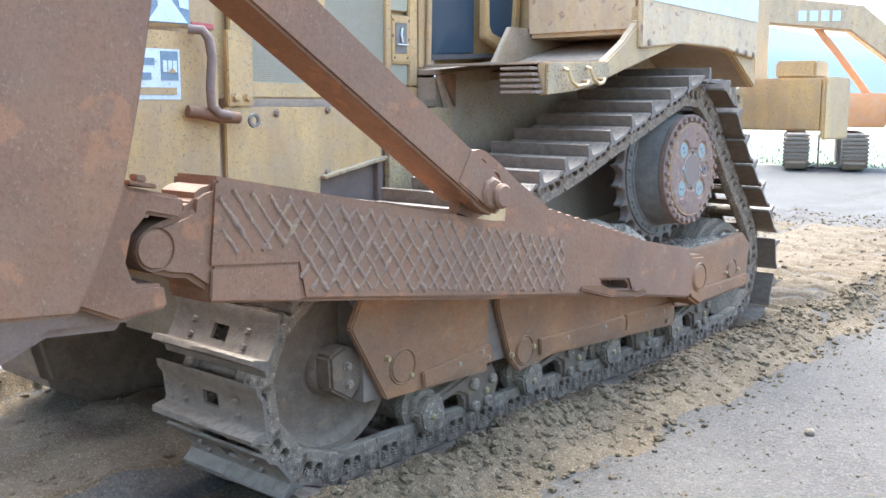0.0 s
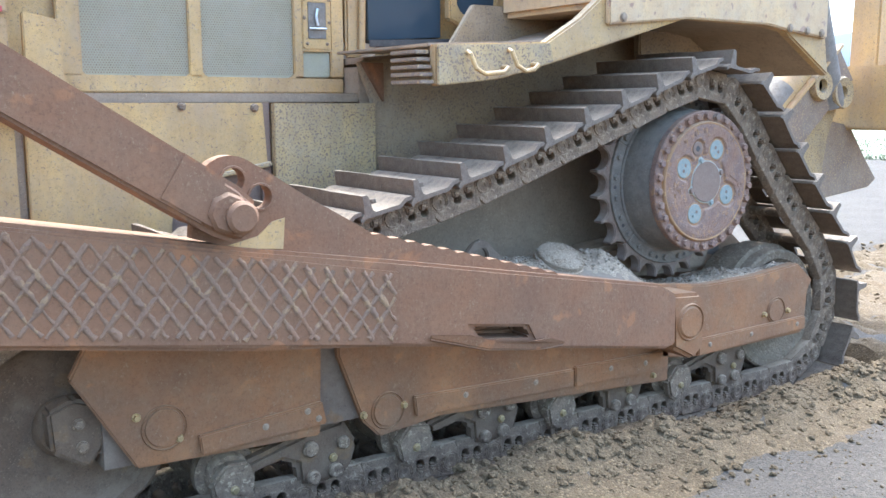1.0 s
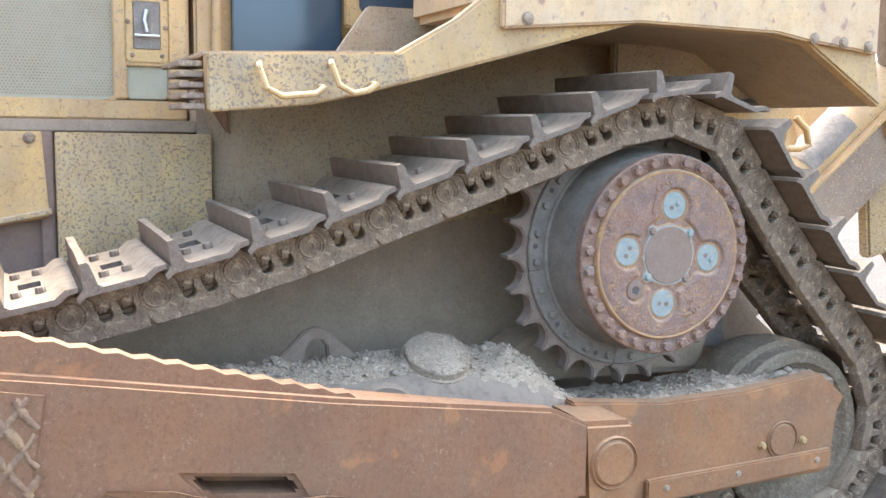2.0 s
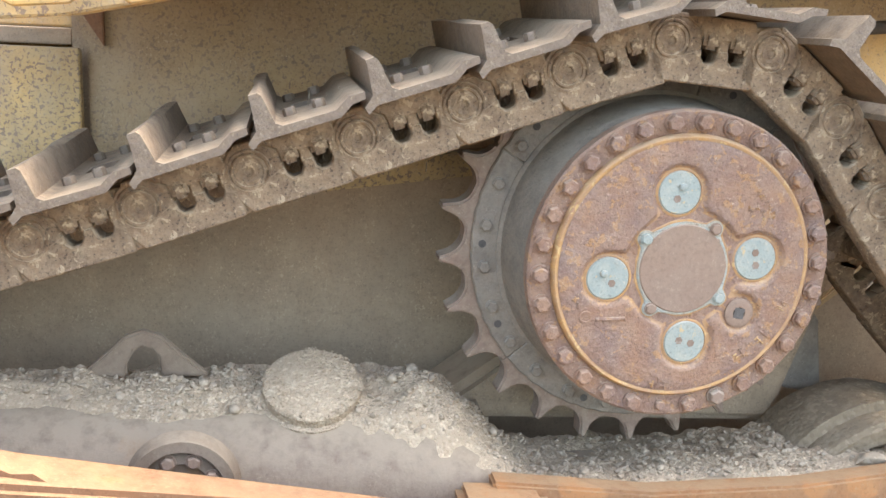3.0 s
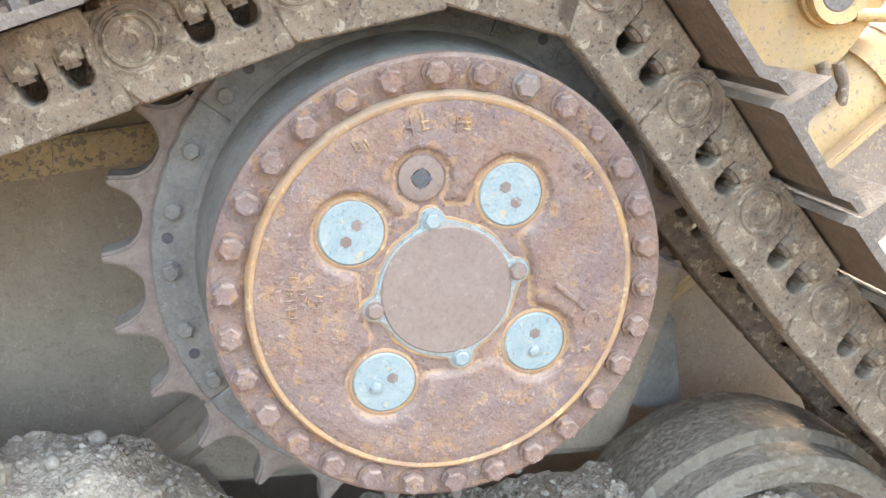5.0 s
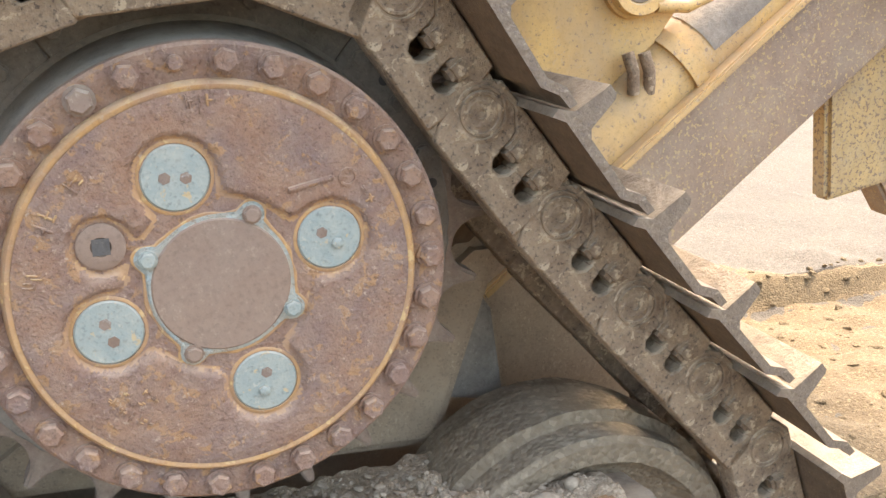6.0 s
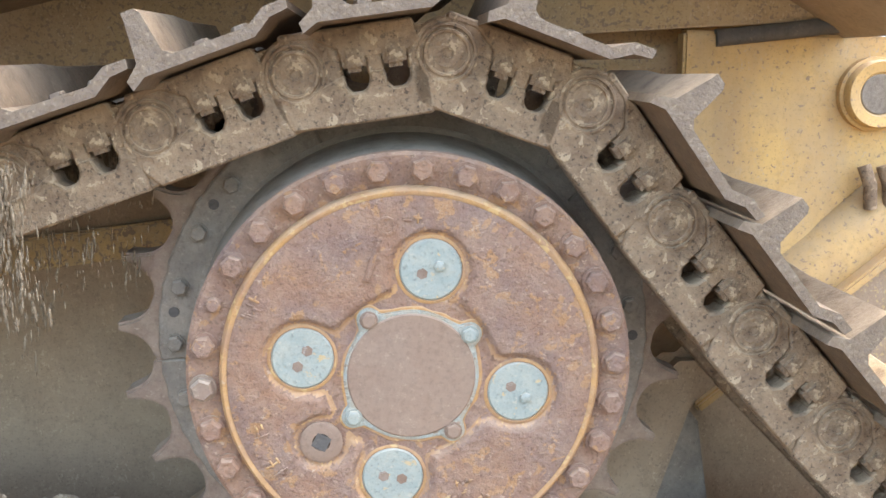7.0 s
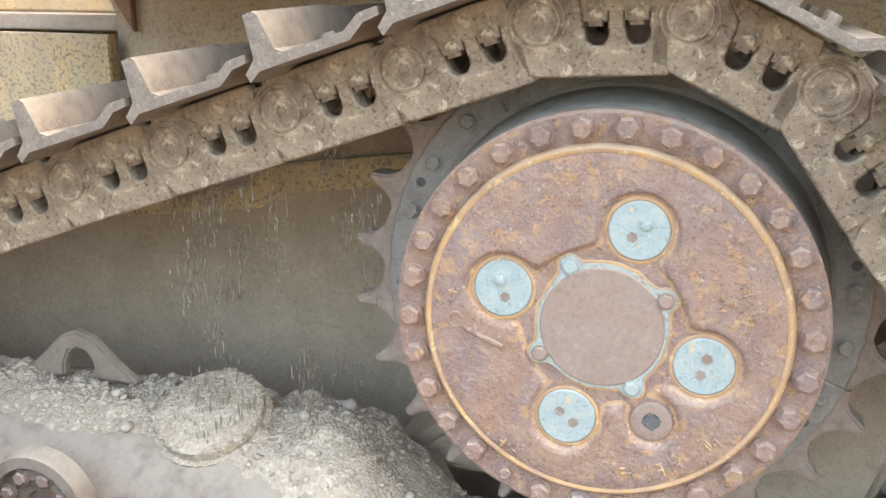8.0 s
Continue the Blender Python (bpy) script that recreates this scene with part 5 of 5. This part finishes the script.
def ripper():
    r = slab("ripper_bracket", [(0.72, 0.62), (1.36, 0.60), (1.40, 0.44), (1.30, 0.30), (1.14, 0.16), (0.95, -0.05), (0.72, -0.1)], 0.80, 0.86, YELLOW, "spotted yellow ripper bracket plate")
    bm = bmesh.new()
    lathe(bm, [(0.0, 0.755), (0.052, 0.755), (0.056, 0.75), (0.082, 0.745), (0.086, 0.752), (0.086, 0.775), (0.094, 0.778), (0.094, 0.82)], 36, 1.215, 0.46)
    fixed("pivot_boss", bm, YELLOW, "yellow pivot boss", r)
    bm = bmesh.new()
    disc(bm, 1.215, 0.46, 0.051, 0.752, 0.80, 30, 0.003)
    fixed("pivot_pin", bm, DRUM, "grey pin end", r)
    slab("rear_panel", [(0.25, 0.60), (1.30, 0.655), (1.36, 0.70), (1.36, 1.05), (0.25, 1.05)], 0.78, 0.84, WALL, "dusty brown rear panel", 0.01, r)
    bm = bmesh.new()
    tube(bm, [(0.80, 0.80, 0.60), (1.0, 0.79, 0.62), (1.2, 0.79, 0.645), (1.42, 0.80, 0.67)], 0.022)
    fixed("hydraulic_hose", bm, RUBBER_SHADE, "black hydraulic hose", r)
    bm = bmesh.new()
    tube(bm, [(1.27, 0.76, 0.40), (1.36, 0.75, 0.40), (1.42, 0.75, 0.42), (1.40, 0.75, 0.50), (1.33, 0.76, 0.56)], 0.018)
    fixed("hydraulic_pipe", bm, YELLOW, "bent yellow hydraulic pipe", r)
    # lower link beam and the cylinder on it
    d = radians(39)
    m = Matrix.Translation((1.10, 0, -0.28)) @ Matrix.Rotation(-d, 4, "Y")
    bm = bmesh.new()
    prism(bm, [(-0.3, -0.16), (1.6, -0.17), (1.6, 0.14), (-0.3, 0.15)], 0.74, 0.98, m)
    soften(bm, 0.012)
    fixed("link_beam", bm, STAINED, "chipped yellow-brown ripper link beam", r)
    bm = bmesh.new()
    prism(bm, [(-0.3, 0.15), (1.6, 0.14), (1.6, 0.165), (-0.3, 0.175)], 0.70, 1.0, m)
    soften(bm, 0.006)
    fixed("beam_flange", bm, YELLOW, "", r)
    bm = bmesh.new()
    e = Vector((math.cos(d), 0, math.sin(d)))
    a0 = Vector((1.20, 0.86, 0.065))
    tube(bm, [a0 - e * 0.4, a0 + e * 0.1, a0 + e * 0.22, a0 + e * 0.25, a0 + e * 1.25], 0.122, 24)
    tube(bm, [a0 + e * 0.23, a0 + e * 0.275], 0.136, 24)
    fixed("lift_cylinder", bm, YELLOW, "worn yellow hydraulic cylinder", r)
    # worn grey patch on the barrel
    bm = bmesh.new()
    up = Vector((-math.sin(d), 0, math.cos(d)))
    strips = [[[bm.verts.new(a0 + e * f + rr * (math.cos(g) * Vector((0, -1, 0)) + math.sin(g) * up)) for g in np.linspace(0.05 + 0.25 * abs(f - 0.52), 1.9, 10)] for rr in (0.1245, 0.120)] for f in np.linspace(0.33, 0.70, 8)]
    for p, q in zip(strips, strips[1:]):
        for i in range(9):
            bm.faces.new((p[0][i], p[0][i + 1], q[0][i + 1], q[0][i]))
    fixed("worn_patch", bm, DRUM, "grey worn patch on the cylinder", r)
    bm = bmesh.new()
    for k in (0, 1):
        tube(bm, [(1.19 + 0.05 * k, 0.76, 0.28), (1.205 + 0.05 * k, 0.75, 0.23), (1.215 + 0.05 * k, 0.76, 0.17)], 0.017)
    fixed("hose_fitting", bm, STEEL, "", r)
    # rear linkage
    for x, z, rad in ((2.02, 0.55, 0.10), (2.27, 0.50, 0.11)):
        bm = bmesh.new()
        lathe(bm, [(0, 0.74), (0.045, 0.74), (0.05, 0.70), (rad, 0.69), (rad + 0.01, 0.71), (rad + 0.01, 0.86)], 28, x, z)
        fixed("link_boss", bm, CHIPPED, "yellow link boss", r)
    slab("link_plate", [(1.86, 0.62), (2.0, 0.66), (2.38, 0.56), (2.36, 0.40), (2.25, 0.15), (2.20, -0.15), (1.95, -0.20), (1.9, 0.2), (1.82, 0.40)], 0.80, 0.88, CHIPPED, "rusty yellow linkage plate", 0.015, r)
    bm = bmesh.new()
    tube(bm, [(2.25, 0.80, 0.40), (2.02, 0.80, 1.05), (1.85, 0.80, 1.6)], 0.11, 18)
    fixed("tilt_cylinder", bm, DRUM, "grey tilt cylinder", r)
    bm = bmesh.new()
    tube(bm, [(1.5, 1.1, 0.66), (1.85, 1.05, 0.95)], 0.05, 14)
    fixed("rod", bm, CHROME, "bright cylinder rod", r)
    bm = bmesh.new()
    box(bm, 2.55, 3.13, 0.02, 2.2, 0.22, 0.70)
    soften(bm, 0.015)
    fixed("cross_beam", bm, YELLOW, "broad faded yellow ripper cross beam", r)
    block("beam_end", (2.53, 3.16, -0.02, 0.02, 0.14, 0.71), YELLOW, "", 0.015, r)
    block("shank_block", (2.62, 2.95, 0.12, 0.50, 0.70, 0.86), YELLOW, "", 0.02, r)
    slab("rear_post", [(2.78, 0.40), (2.82, 1.7), (3.10, 1.7), (3.12, 0.60), (2.95, 0.40)], 0.78, 1.02, YELLOW, "tall faded yellow post", 0.012, r)
    slab("shank", [(2.30, 0.30), (2.62, 0.25), (2.85, -0.02), (3.0, -0.18), (2.9, -0.24), (2.3, -0.30), (2.15, -0.1)], 0.86, 0.98, STAINED, "rusty ripper shank", 0.012, r)


guards()
rollers = [roller(x) for x in (-2.83, -1.94, -1.05, -0.18)]
for x in (-2.40, -1.47, -0.60, 0.25):
    carrier(x)
running_frame()
front_idler, rear_idler = idler("front_idler", FRONT), idler("rear_idler", WHEEL_REAR, 0.88, MUD)
idler_block(-3.38, -0.78, 0.0)
push_arm()
brace()
blade()
hood()
cab()
fender()
ripper()

# ---- loose earth on the machine and on the ground ----


def pebble_mesh(seed, r=1.0):
    rng = random.Random(seed)
    bm = bmesh.new()
    bmesh.ops.create_icosphere(bm, subdivisions=1, radius=r)
    sx, sy, sz = rng.uniform(0.7, 1.3), rng.uniform(0.7, 1.2), rng.uniform(0.45, 0.8)
    for v in bm.verts:
        v.co = Vector((v.co.x * sx, v.co.y * sy, v.co.z * sz)) * rng.uniform(0.78, 1.15)
    return bm


def heap(name, count, spot, material, label, parent=None, size=(0.004, 0.02), power=3.0, seed=5):
    """Many small stones joined into one."""
    rng = random.Random(seed)
    shapes = []
    for s in range(6):
        bm = pebble_mesh(s)
        bm.verts.ensure_lookup_table()
        shapes.append((np.array([v.co[:] for v in bm.verts]), [[v.index for v in f.verts] for f in bm.faces]))
        bm.free()
    verts, faces, base = [], [], 0
    for _ in range(count):
        p = spot(rng)
        if p is None:
            continue
        r = size[0] + (size[1] - size[0]) * rng.random() ** power
        vs, fs = shapes[rng.randrange(6)]
        rot = np.array(Euler((rng.uniform(-0.5, 0.5), rng.uniform(-0.5, 0.5), rng.uniform(0, 6.28))).to_matrix())
        verts.append((vs * r) @ rot.T + np.array(p) + np.array((0, 0, r * 0.25)))
        faces += [[i + base for i in f] for f in fs]
        base += len(vs)
    me = bpy.data.meshes.new(name)
    me.from_pydata(np.concatenate(verts).tolist(), [], faces)
    me.materials.append(material)
    ob = new(name, me)
    if parent:
        ob.parent, ob.location = parent, BASE
    return tagged(ob, label, kind="stuff")


def crust_height(x, y):
    """Dirt lying along the track frame's top, deepest below the sprocket."""
    back = max(0.0, min(1.0, (y - 0.06 - 0.10 * fbm(x, y, 2.5, 2) - float(np.interp(x + 0.12 * fbm(x, y, 5.0, 3), (-0.95, -0.50), (0.06, -0.12)))) / 0.10))
    return frame_top(x, min(y, 0.36)) - 0.012 + back * (0.030 + 0.022 * fbm(x, y, 6.0)) + 0.012 * back * fbm(x, y, 19.0, 3) + 0.006 * back * fbm(x, y, 48.0, 2)


def crust():
    bm = bmesh.new()
    xs, ys = np.arange(-2.2, 0.80, 0.011), np.arange(-0.035, 0.38, 0.012)
    grid = [[bm.verts.new((x, y, crust_height(x, y))) for y in ys] for x in xs]
    for a, b in zip(grid, grid[1:]):
        for j in range(len(ys) - 1):
            bm.faces.new((a[j], b[j], b[j + 1], a[j + 1]))
    return part("dirt_crust", bm, CAKED, dozer, "dry crumbly dirt caked on the track frame", BASE, 180)


crust()


def on_crust(rng):
    x, y = rng.uniform(-1.9, 0.75), rng.uniform(0.0, 0.36)
    z = crust_height(x, y)
    return (x, y, z) if z > frame_top(x, y) + 0.004 else None


heap("crust_gravel", 9000, on_crust, STONE, "loose gravel crumbs on the track frame", dozer, (0.0016, 0.0125), 5.5, 3)
CAP = Matrix.Translation((-0.905, 0.185, -0.395)) @ Matrix.Rotation(radians(-64), 4, "X")


def on_cap(rng):
    r, a = 0.128 * rng.random() ** 0.4, rng.uniform(0, 6.28)
    return tuple(CAP @ Vector((r * math.cos(a), -0.049, r * math.sin(a)))) if fbm(r * math.cos(a), r * math.sin(a), 14.0, 3) > -0.12 + 0.2 * (r < 0.09) else None


heap("cap_crumb", 1500, on_cap, CAKED, "dirt crumbs stuck on the filler cap", dozer, (0.0015, 0.0065), 3.0, 31)
rng0 = random.Random(1)
for x, y, r in ((-0.69, 0.218, 0.018), (-0.49, 0.25, 0.016), (-1.10, 0.12, 0.022), (-1.85, 0.2, 0.03), (-0.62, 0.33, 0.03), (0.62, 0.02, 0.04), (0.70, 0.06, 0.022), (-0.42, 0.16, 0.018)):
    ob = part("stone", pebble_mesh(rng0.randrange(99), r), STONE, dozer, "pale stone lying on the dirt", (x, y, AXLE + crust_height(x, y) + r * 0.3), 60)


def berm_spot(rng):
    x, y = rng.uniform(-9.0, 3.5), rng.gauss(-0.52, 0.17)
    if not -1.1 < y < -0.2:
        return None
    return (x, y, ground_height(x, y))


def road_spot(rng):
    x, y = rng.uniform(-8.0, 4.0), rng.uniform(-2.6, -0.7)
    return (x, y, ground_height(x, y))


def churned_spot(rng):
    x, y = rng.uniform(-9.0, 9.0), rng.uniform(-1.0, 3.0)
    return (x, y, ground_height(x, y))


tagged(heap("berm_clods", 20000, berm_spot, EARTH, "loose brown clods heaped along the track", None, (0.004, 0.034), 4.4, 11), category="earth")
tagged(heap("road_gravel", 6000, road_spot, EARTH, "scattered small stones on the gravel road", None, (0.002, 0.011), 4.0, 12), category="gravel")
tagged(heap("churned_clods", 14000, churned_spot, EARTH, "earth clods churned up behind the bulldozer", None, (0.005, 0.032), 3.4, 13), category="earth")


def berm_sheet():
    """Brown loose earth over the gravel beside the track, 4 mm above the road."""
    bm = bmesh.new()
    xs, ys = np.arange(-9.5, 9.0, 0.045), np.arange(-0.98, 3.4, 0.05)
    grid = [[bm.verts.new((x, y, ground_height(x, y) + 0.012 - 0.02 * max(0.0, (-y - 0.80 + 0.10 * fbm(x, y, 2.0)) / 0.12) - 0.03 * max(0.0, (y - 2.9 + 0.3 * fbm(x, y, 1.1)) / 0.3) - 0.03 * max(0.0, x - 7.0 + 1.2 * fbm(x, y, 0.7)) - 0.03 * max(0.0, -8.2 - x + 0.6 * fbm(x, y, 0.8)))) for y in ys] for x in xs]
    for a, b in zip(grid, grid[1:]):
        for j in range(len(ys) - 1):
            bm.faces.new((a[j], b[j], b[j + 1], a[j + 1]))
    return tagged(part("earth_strip", bm, EARTH), "strip of loose brown earth along the track", "earth", kind="structure")


berm_sheet()
flat_stone = tagged(part("stone", pebble_mesh(7, 0.04), MUD, None, "", (-1.48, -1.48, 0.012), 60), "flat grey stone lying on the gravel road", "stone")

# ---- the distance ----


def far_place():
    bm = bmesh.new()
    ys = [-30, -15, -8, -3, 0, 2, 4, 6, 8, 12, 20, 40, 90]
    grid = [[bm.verts.new((x + 1.5 * fbm(x, y, 0.3, 2), y, 0.02 if x > 20 else 0.006)) for y in ys] for x in [20, 22, 25, 30, 40, 60, 100, 180]]
    for a, b in zip(grid, grid[1:]):
        for j in range(len(ys) - 1):
            bm.faces.new((a[j], b[j], b[j + 1], a[j + 1]))
    tagged(part("grass_field", bm, GRASS), "pale dry grass field beyond the yard", "grass", kind="structure")
    rng = random.Random(6)
    verts, faces = [], []
    for _ in range(9000):
        x, y = 20.5 + 14 * rng.random() ** 1.6, rng.uniform(-6, 26)
        h, w, a = rng.uniform(0.04, 0.16), rng.uniform(0.01, 0.03), rng.uniform(0, 6.28)
        k = len(verts)
        dx, dy = w * math.cos(a), w * math.sin(a)
        verts += [(x - dx, y - dy, 0), (x + dx, y + dy, 0), (x + rng.uniform(-0.1, 0.1), y + rng.uniform(-0.1, 0.1), h)]
        faces.append((k, k + 1, k + 2))
    me = bpy.data.meshes.new("grass")
    me.from_pydata(verts, [], faces)
    me.materials.append(GRASS)
    tagged(new("grass", me), "tufts of dry grass at the edge of the yard", "grass", kind="stuff")
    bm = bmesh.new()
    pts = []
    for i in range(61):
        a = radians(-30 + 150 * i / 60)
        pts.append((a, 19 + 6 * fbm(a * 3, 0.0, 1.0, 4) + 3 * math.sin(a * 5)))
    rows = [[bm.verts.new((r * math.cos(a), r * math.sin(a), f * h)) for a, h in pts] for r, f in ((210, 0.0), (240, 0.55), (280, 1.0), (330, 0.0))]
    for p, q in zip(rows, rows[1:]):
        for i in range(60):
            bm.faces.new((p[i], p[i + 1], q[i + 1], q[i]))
    # wooded ridge, its haze painted in as blue-grey
    tagged(part("hill", bm, HAZY_HILL), "long wooded hill in the distance, coloured blue-grey for haze", "hill", kind="structure")


far_place()


def excavator():
    """A tracked excavator parked at the edge of the yard, seen from the end of its tracks."""
    ex = tagged(new("excavator"), "parked orange-yellow tracked excavator with a lowered arm", "excavator")
    ex.matrix_world = pose(18.4, 5.6, 0, 0, 0, 22)
    def piece(name, bm, material, label="", parent=None):
        return part(name, bm, material, parent or ex, label)
    for y in (0.42, -0.95):
        bm = bmesh.new()
        prism(bm, [(-0.2, 0.25), (0.0, 0.05), (3.6, 0.05), (3.9, 0.3), (3.9, 0.7), (3.6, 0.95), (0.1, 0.95), (-0.2, 0.65)], y, y + 0.6)
        soften(bm, 0.06)
        tr = piece("crawler_track", bm, DARK, "dusty crawler track")
        for k in range(9):
            bm = bmesh.new()
            z = 0.12 + 0.095 * k
            xx = -0.2 - 0.06 + 0.22 * abs((k - 4) / 4) ** 2.5
            box(bm, xx, xx + 0.12, y - 0.02, y + 0.62, z, z + 0.05)
            piece("tread_plate", bm, WORN, "", tr)
    bm = bmesh.new()
    box(bm, 0.6, 3.6, -1.4, 1.4, 1.1, 1.9)
    soften(bm, 0.08)
    piece("house", bm, ORANGE, "orange engine house")
    bm = bmesh.new()
    prism(bm, [(0.4, 1.1), (0.3, 1.5), (0.45, 1.95), (1.3, 1.95), (1.3, 1.1)], -1.35, -0.2)
    soften(bm, 0.03)
    piece("counter_box", bm, ORANGE)
    bm = bmesh.new()
    prism(bm, [(0.55, 1.62), (0.55, 1.86), (1.2, 1.86), (1.2, 1.62)], -1.38, -1.30)
    piece("side_vent", bm, DARK)
    boom = bmesh.new()
    prism(boom, [(2.0, 1.8), (1.4, 3.0), (0.4, 3.75), (-1.6, 3.95), (-3.4, 3.70), (-3.4, 4.25), (-1.5, 4.65), (0.7, 4.4), (1.9, 3.4), (2.6, 1.9)], -0.25, 0.2)
    soften(boom, 0.05)
    swing = Matrix.Translation((1.2, 0, -0.25)) @ Matrix.Rotation(radians(-78), 4, "Z")
    bmesh.ops.transform(boom, matrix=swing, verts=boom.verts)
    b = piece("boom", boom, TANK, "long curved pale orange boom")
    for k in range(4):
        bm = bmesh.new()
        box(bm, -0.9 + 0.28 * k, -0.70 + 0.28 * k, -0.262, -0.25, 4.02, 4.28)
        bmesh.ops.transform(bm, matrix=swing, verts=bm.verts)
        piece("boom_mark", bm, WHITE, "", b)
    bm = bmesh.new()
    tube(bm, [(1.2, 0, 1.9), (0.2, 0, 3.2), (-0.4, 0, 3.9)], 0.09, 12)
    bmesh.ops.transform(bm, matrix=swing, verts=bm.verts)
    piece("boom_cylinder", bm, ORANGE, "", b)
    bm = bmesh.new()
    prism(bm, [(-3.9, 4.4), (-3.1, 4.5), (-3.25, 3.4), (-3.6, 1.6), (-3.8, 1.6)], -0.2, 0.15)
    soften(bm, 0.04)
    bmesh.ops.transform(bm, matrix=swing, verts=bm.verts)
    piece("stick", bm, TANK, "", b)


excavator()


def yard_things():
    bm = bmesh.new()
    box(bm, 15.6, 16.0, 7.25, 7.65, 0.0, 0.34)
    soften(bm, 0.04)
    tagged(part("concrete_block", bm, CONCRETE), "pale weathered concrete block lying on the ground", "block")
    bm = bmesh.new()
    tube(bm, [(19.2, 6.1, 0), (19.2, 6.1, 0.9)], 0.025, 8)
    tagged(part("fence_post", bm, DARK), "thin dark fence post beside the grass", "post")
    bm = bmesh.new()
    tube(bm, [(60, 14.5, 0), (60, 14.5, 6.0)], 0.10, 8)
    tagged(part("utility_pole", bm, DARK), "tall thin dark pole in front of the hill", "pole")


yard_things()

# ---- earth that falls from the chain ----
clods = []
STREAM = (-0.645, 0.35)


def falling_earth():
    rng = random.Random(21)
    for k in range(250):
        early = k < 64
        t0 = rng.uniform(3.2, 4.6) if early else rng.uniform(6.85, 7.5) if k % 5 == 0 else rng.uniform(6.75, 8.0)
        y, over = rng.uniform(0.10, 0.26), False
        if early:
            x = rng.gauss(-0.60, 0.045)
        elif k % 5 == 0:
            # a stream over the shoe's edge, in front of the chain
            x, y, over = rng.gauss(STREAM[0], 0.020), rng.uniform(-0.135, -0.105), True
        else:
            x = rng.gauss(-0.88, 0.045) if rng.random() < 0.4 else rng.uniform(-1.0, -0.48)
        top = STREAM[1] if over else 0.305 + 0.34 * x + 0.22
        bm = bmesh.new()
        for _ in range(26 if early else 40):
            r = 0.0010 + 0.0026 * rng.random() ** 3
            m = Matrix.Translation((rng.gauss(0, 0.018), rng.gauss(0, 0.012), rng.gauss(0, 0.032))) @ Matrix.Rotation(rng.gauss(0, 0.08), 4, "Y") @ Matrix.Diagonal((r * 0.8, r * 0.8, r * rng.uniform(1.5, 9.0), 1))
            bmesh.ops.create_icosphere(bm, subdivisions=1, radius=1.0, matrix=m)
        ob = tagged(part("falling_earth", bm, MUD, None, "", (0, 0, 0), 180), "crumbs of dry earth falling from the track chain", "earth", "falling earth", "stuff")
        clods.append((ob, x, y, top, t0))


falling_earth()


def clod_pose(x, y, top, t0, t):
    """It lies between the links until it comes loose, then falls on the track frame."""
    fall = max(0.0, t - t0)
    z = max(crust_height(x, y) - 0.30, top - 0.4 * fall - 4.9 * fall * fall)
    out = y
    if y > 0 and t <= t0:
        z += 0.05
    if y < 0 and t <= t0 - 0.05:
        out, z = 0.20, z - 0.02
    return pose(x - travel(t), out, AXLE + z)


def motions():
    walk(dozer, [(t, pose(-travel(t), 0, 0)) for t in STEPS])
    walk(final_drive, [(t, pose(0, 0, AXLE, 0, -turn_at(t), 0)) for t in STEPS])
    for wheel, c, r in ((front_idler, FRONT, 0.425), (rear_idler, WHEEL_REAR, 0.375)):
        walk(wheel, [(t, pose(c[0], 0, AXLE + c[1], 0, -math.degrees(travel(t) / r), 0)) for t in STEPS])
    for wheel, x in zip(rollers, (-2.83, -1.94, -1.05, -0.18)):
        walk(wheel, [(t, pose(x, 0, AXLE - 1.09, 0, -math.degrees(travel(t) / 0.135), 0)) for t in STEPS])
    for i, link in enumerate(track_links):
        walk(link, [(t, link_pose(i, t)) for t in STEPS])
    for ob, x, y, top, t0 in clods:
        walk(ob, [(t, clod_pose(x, y, top, t0, t)) for t in STEPS])


motions()
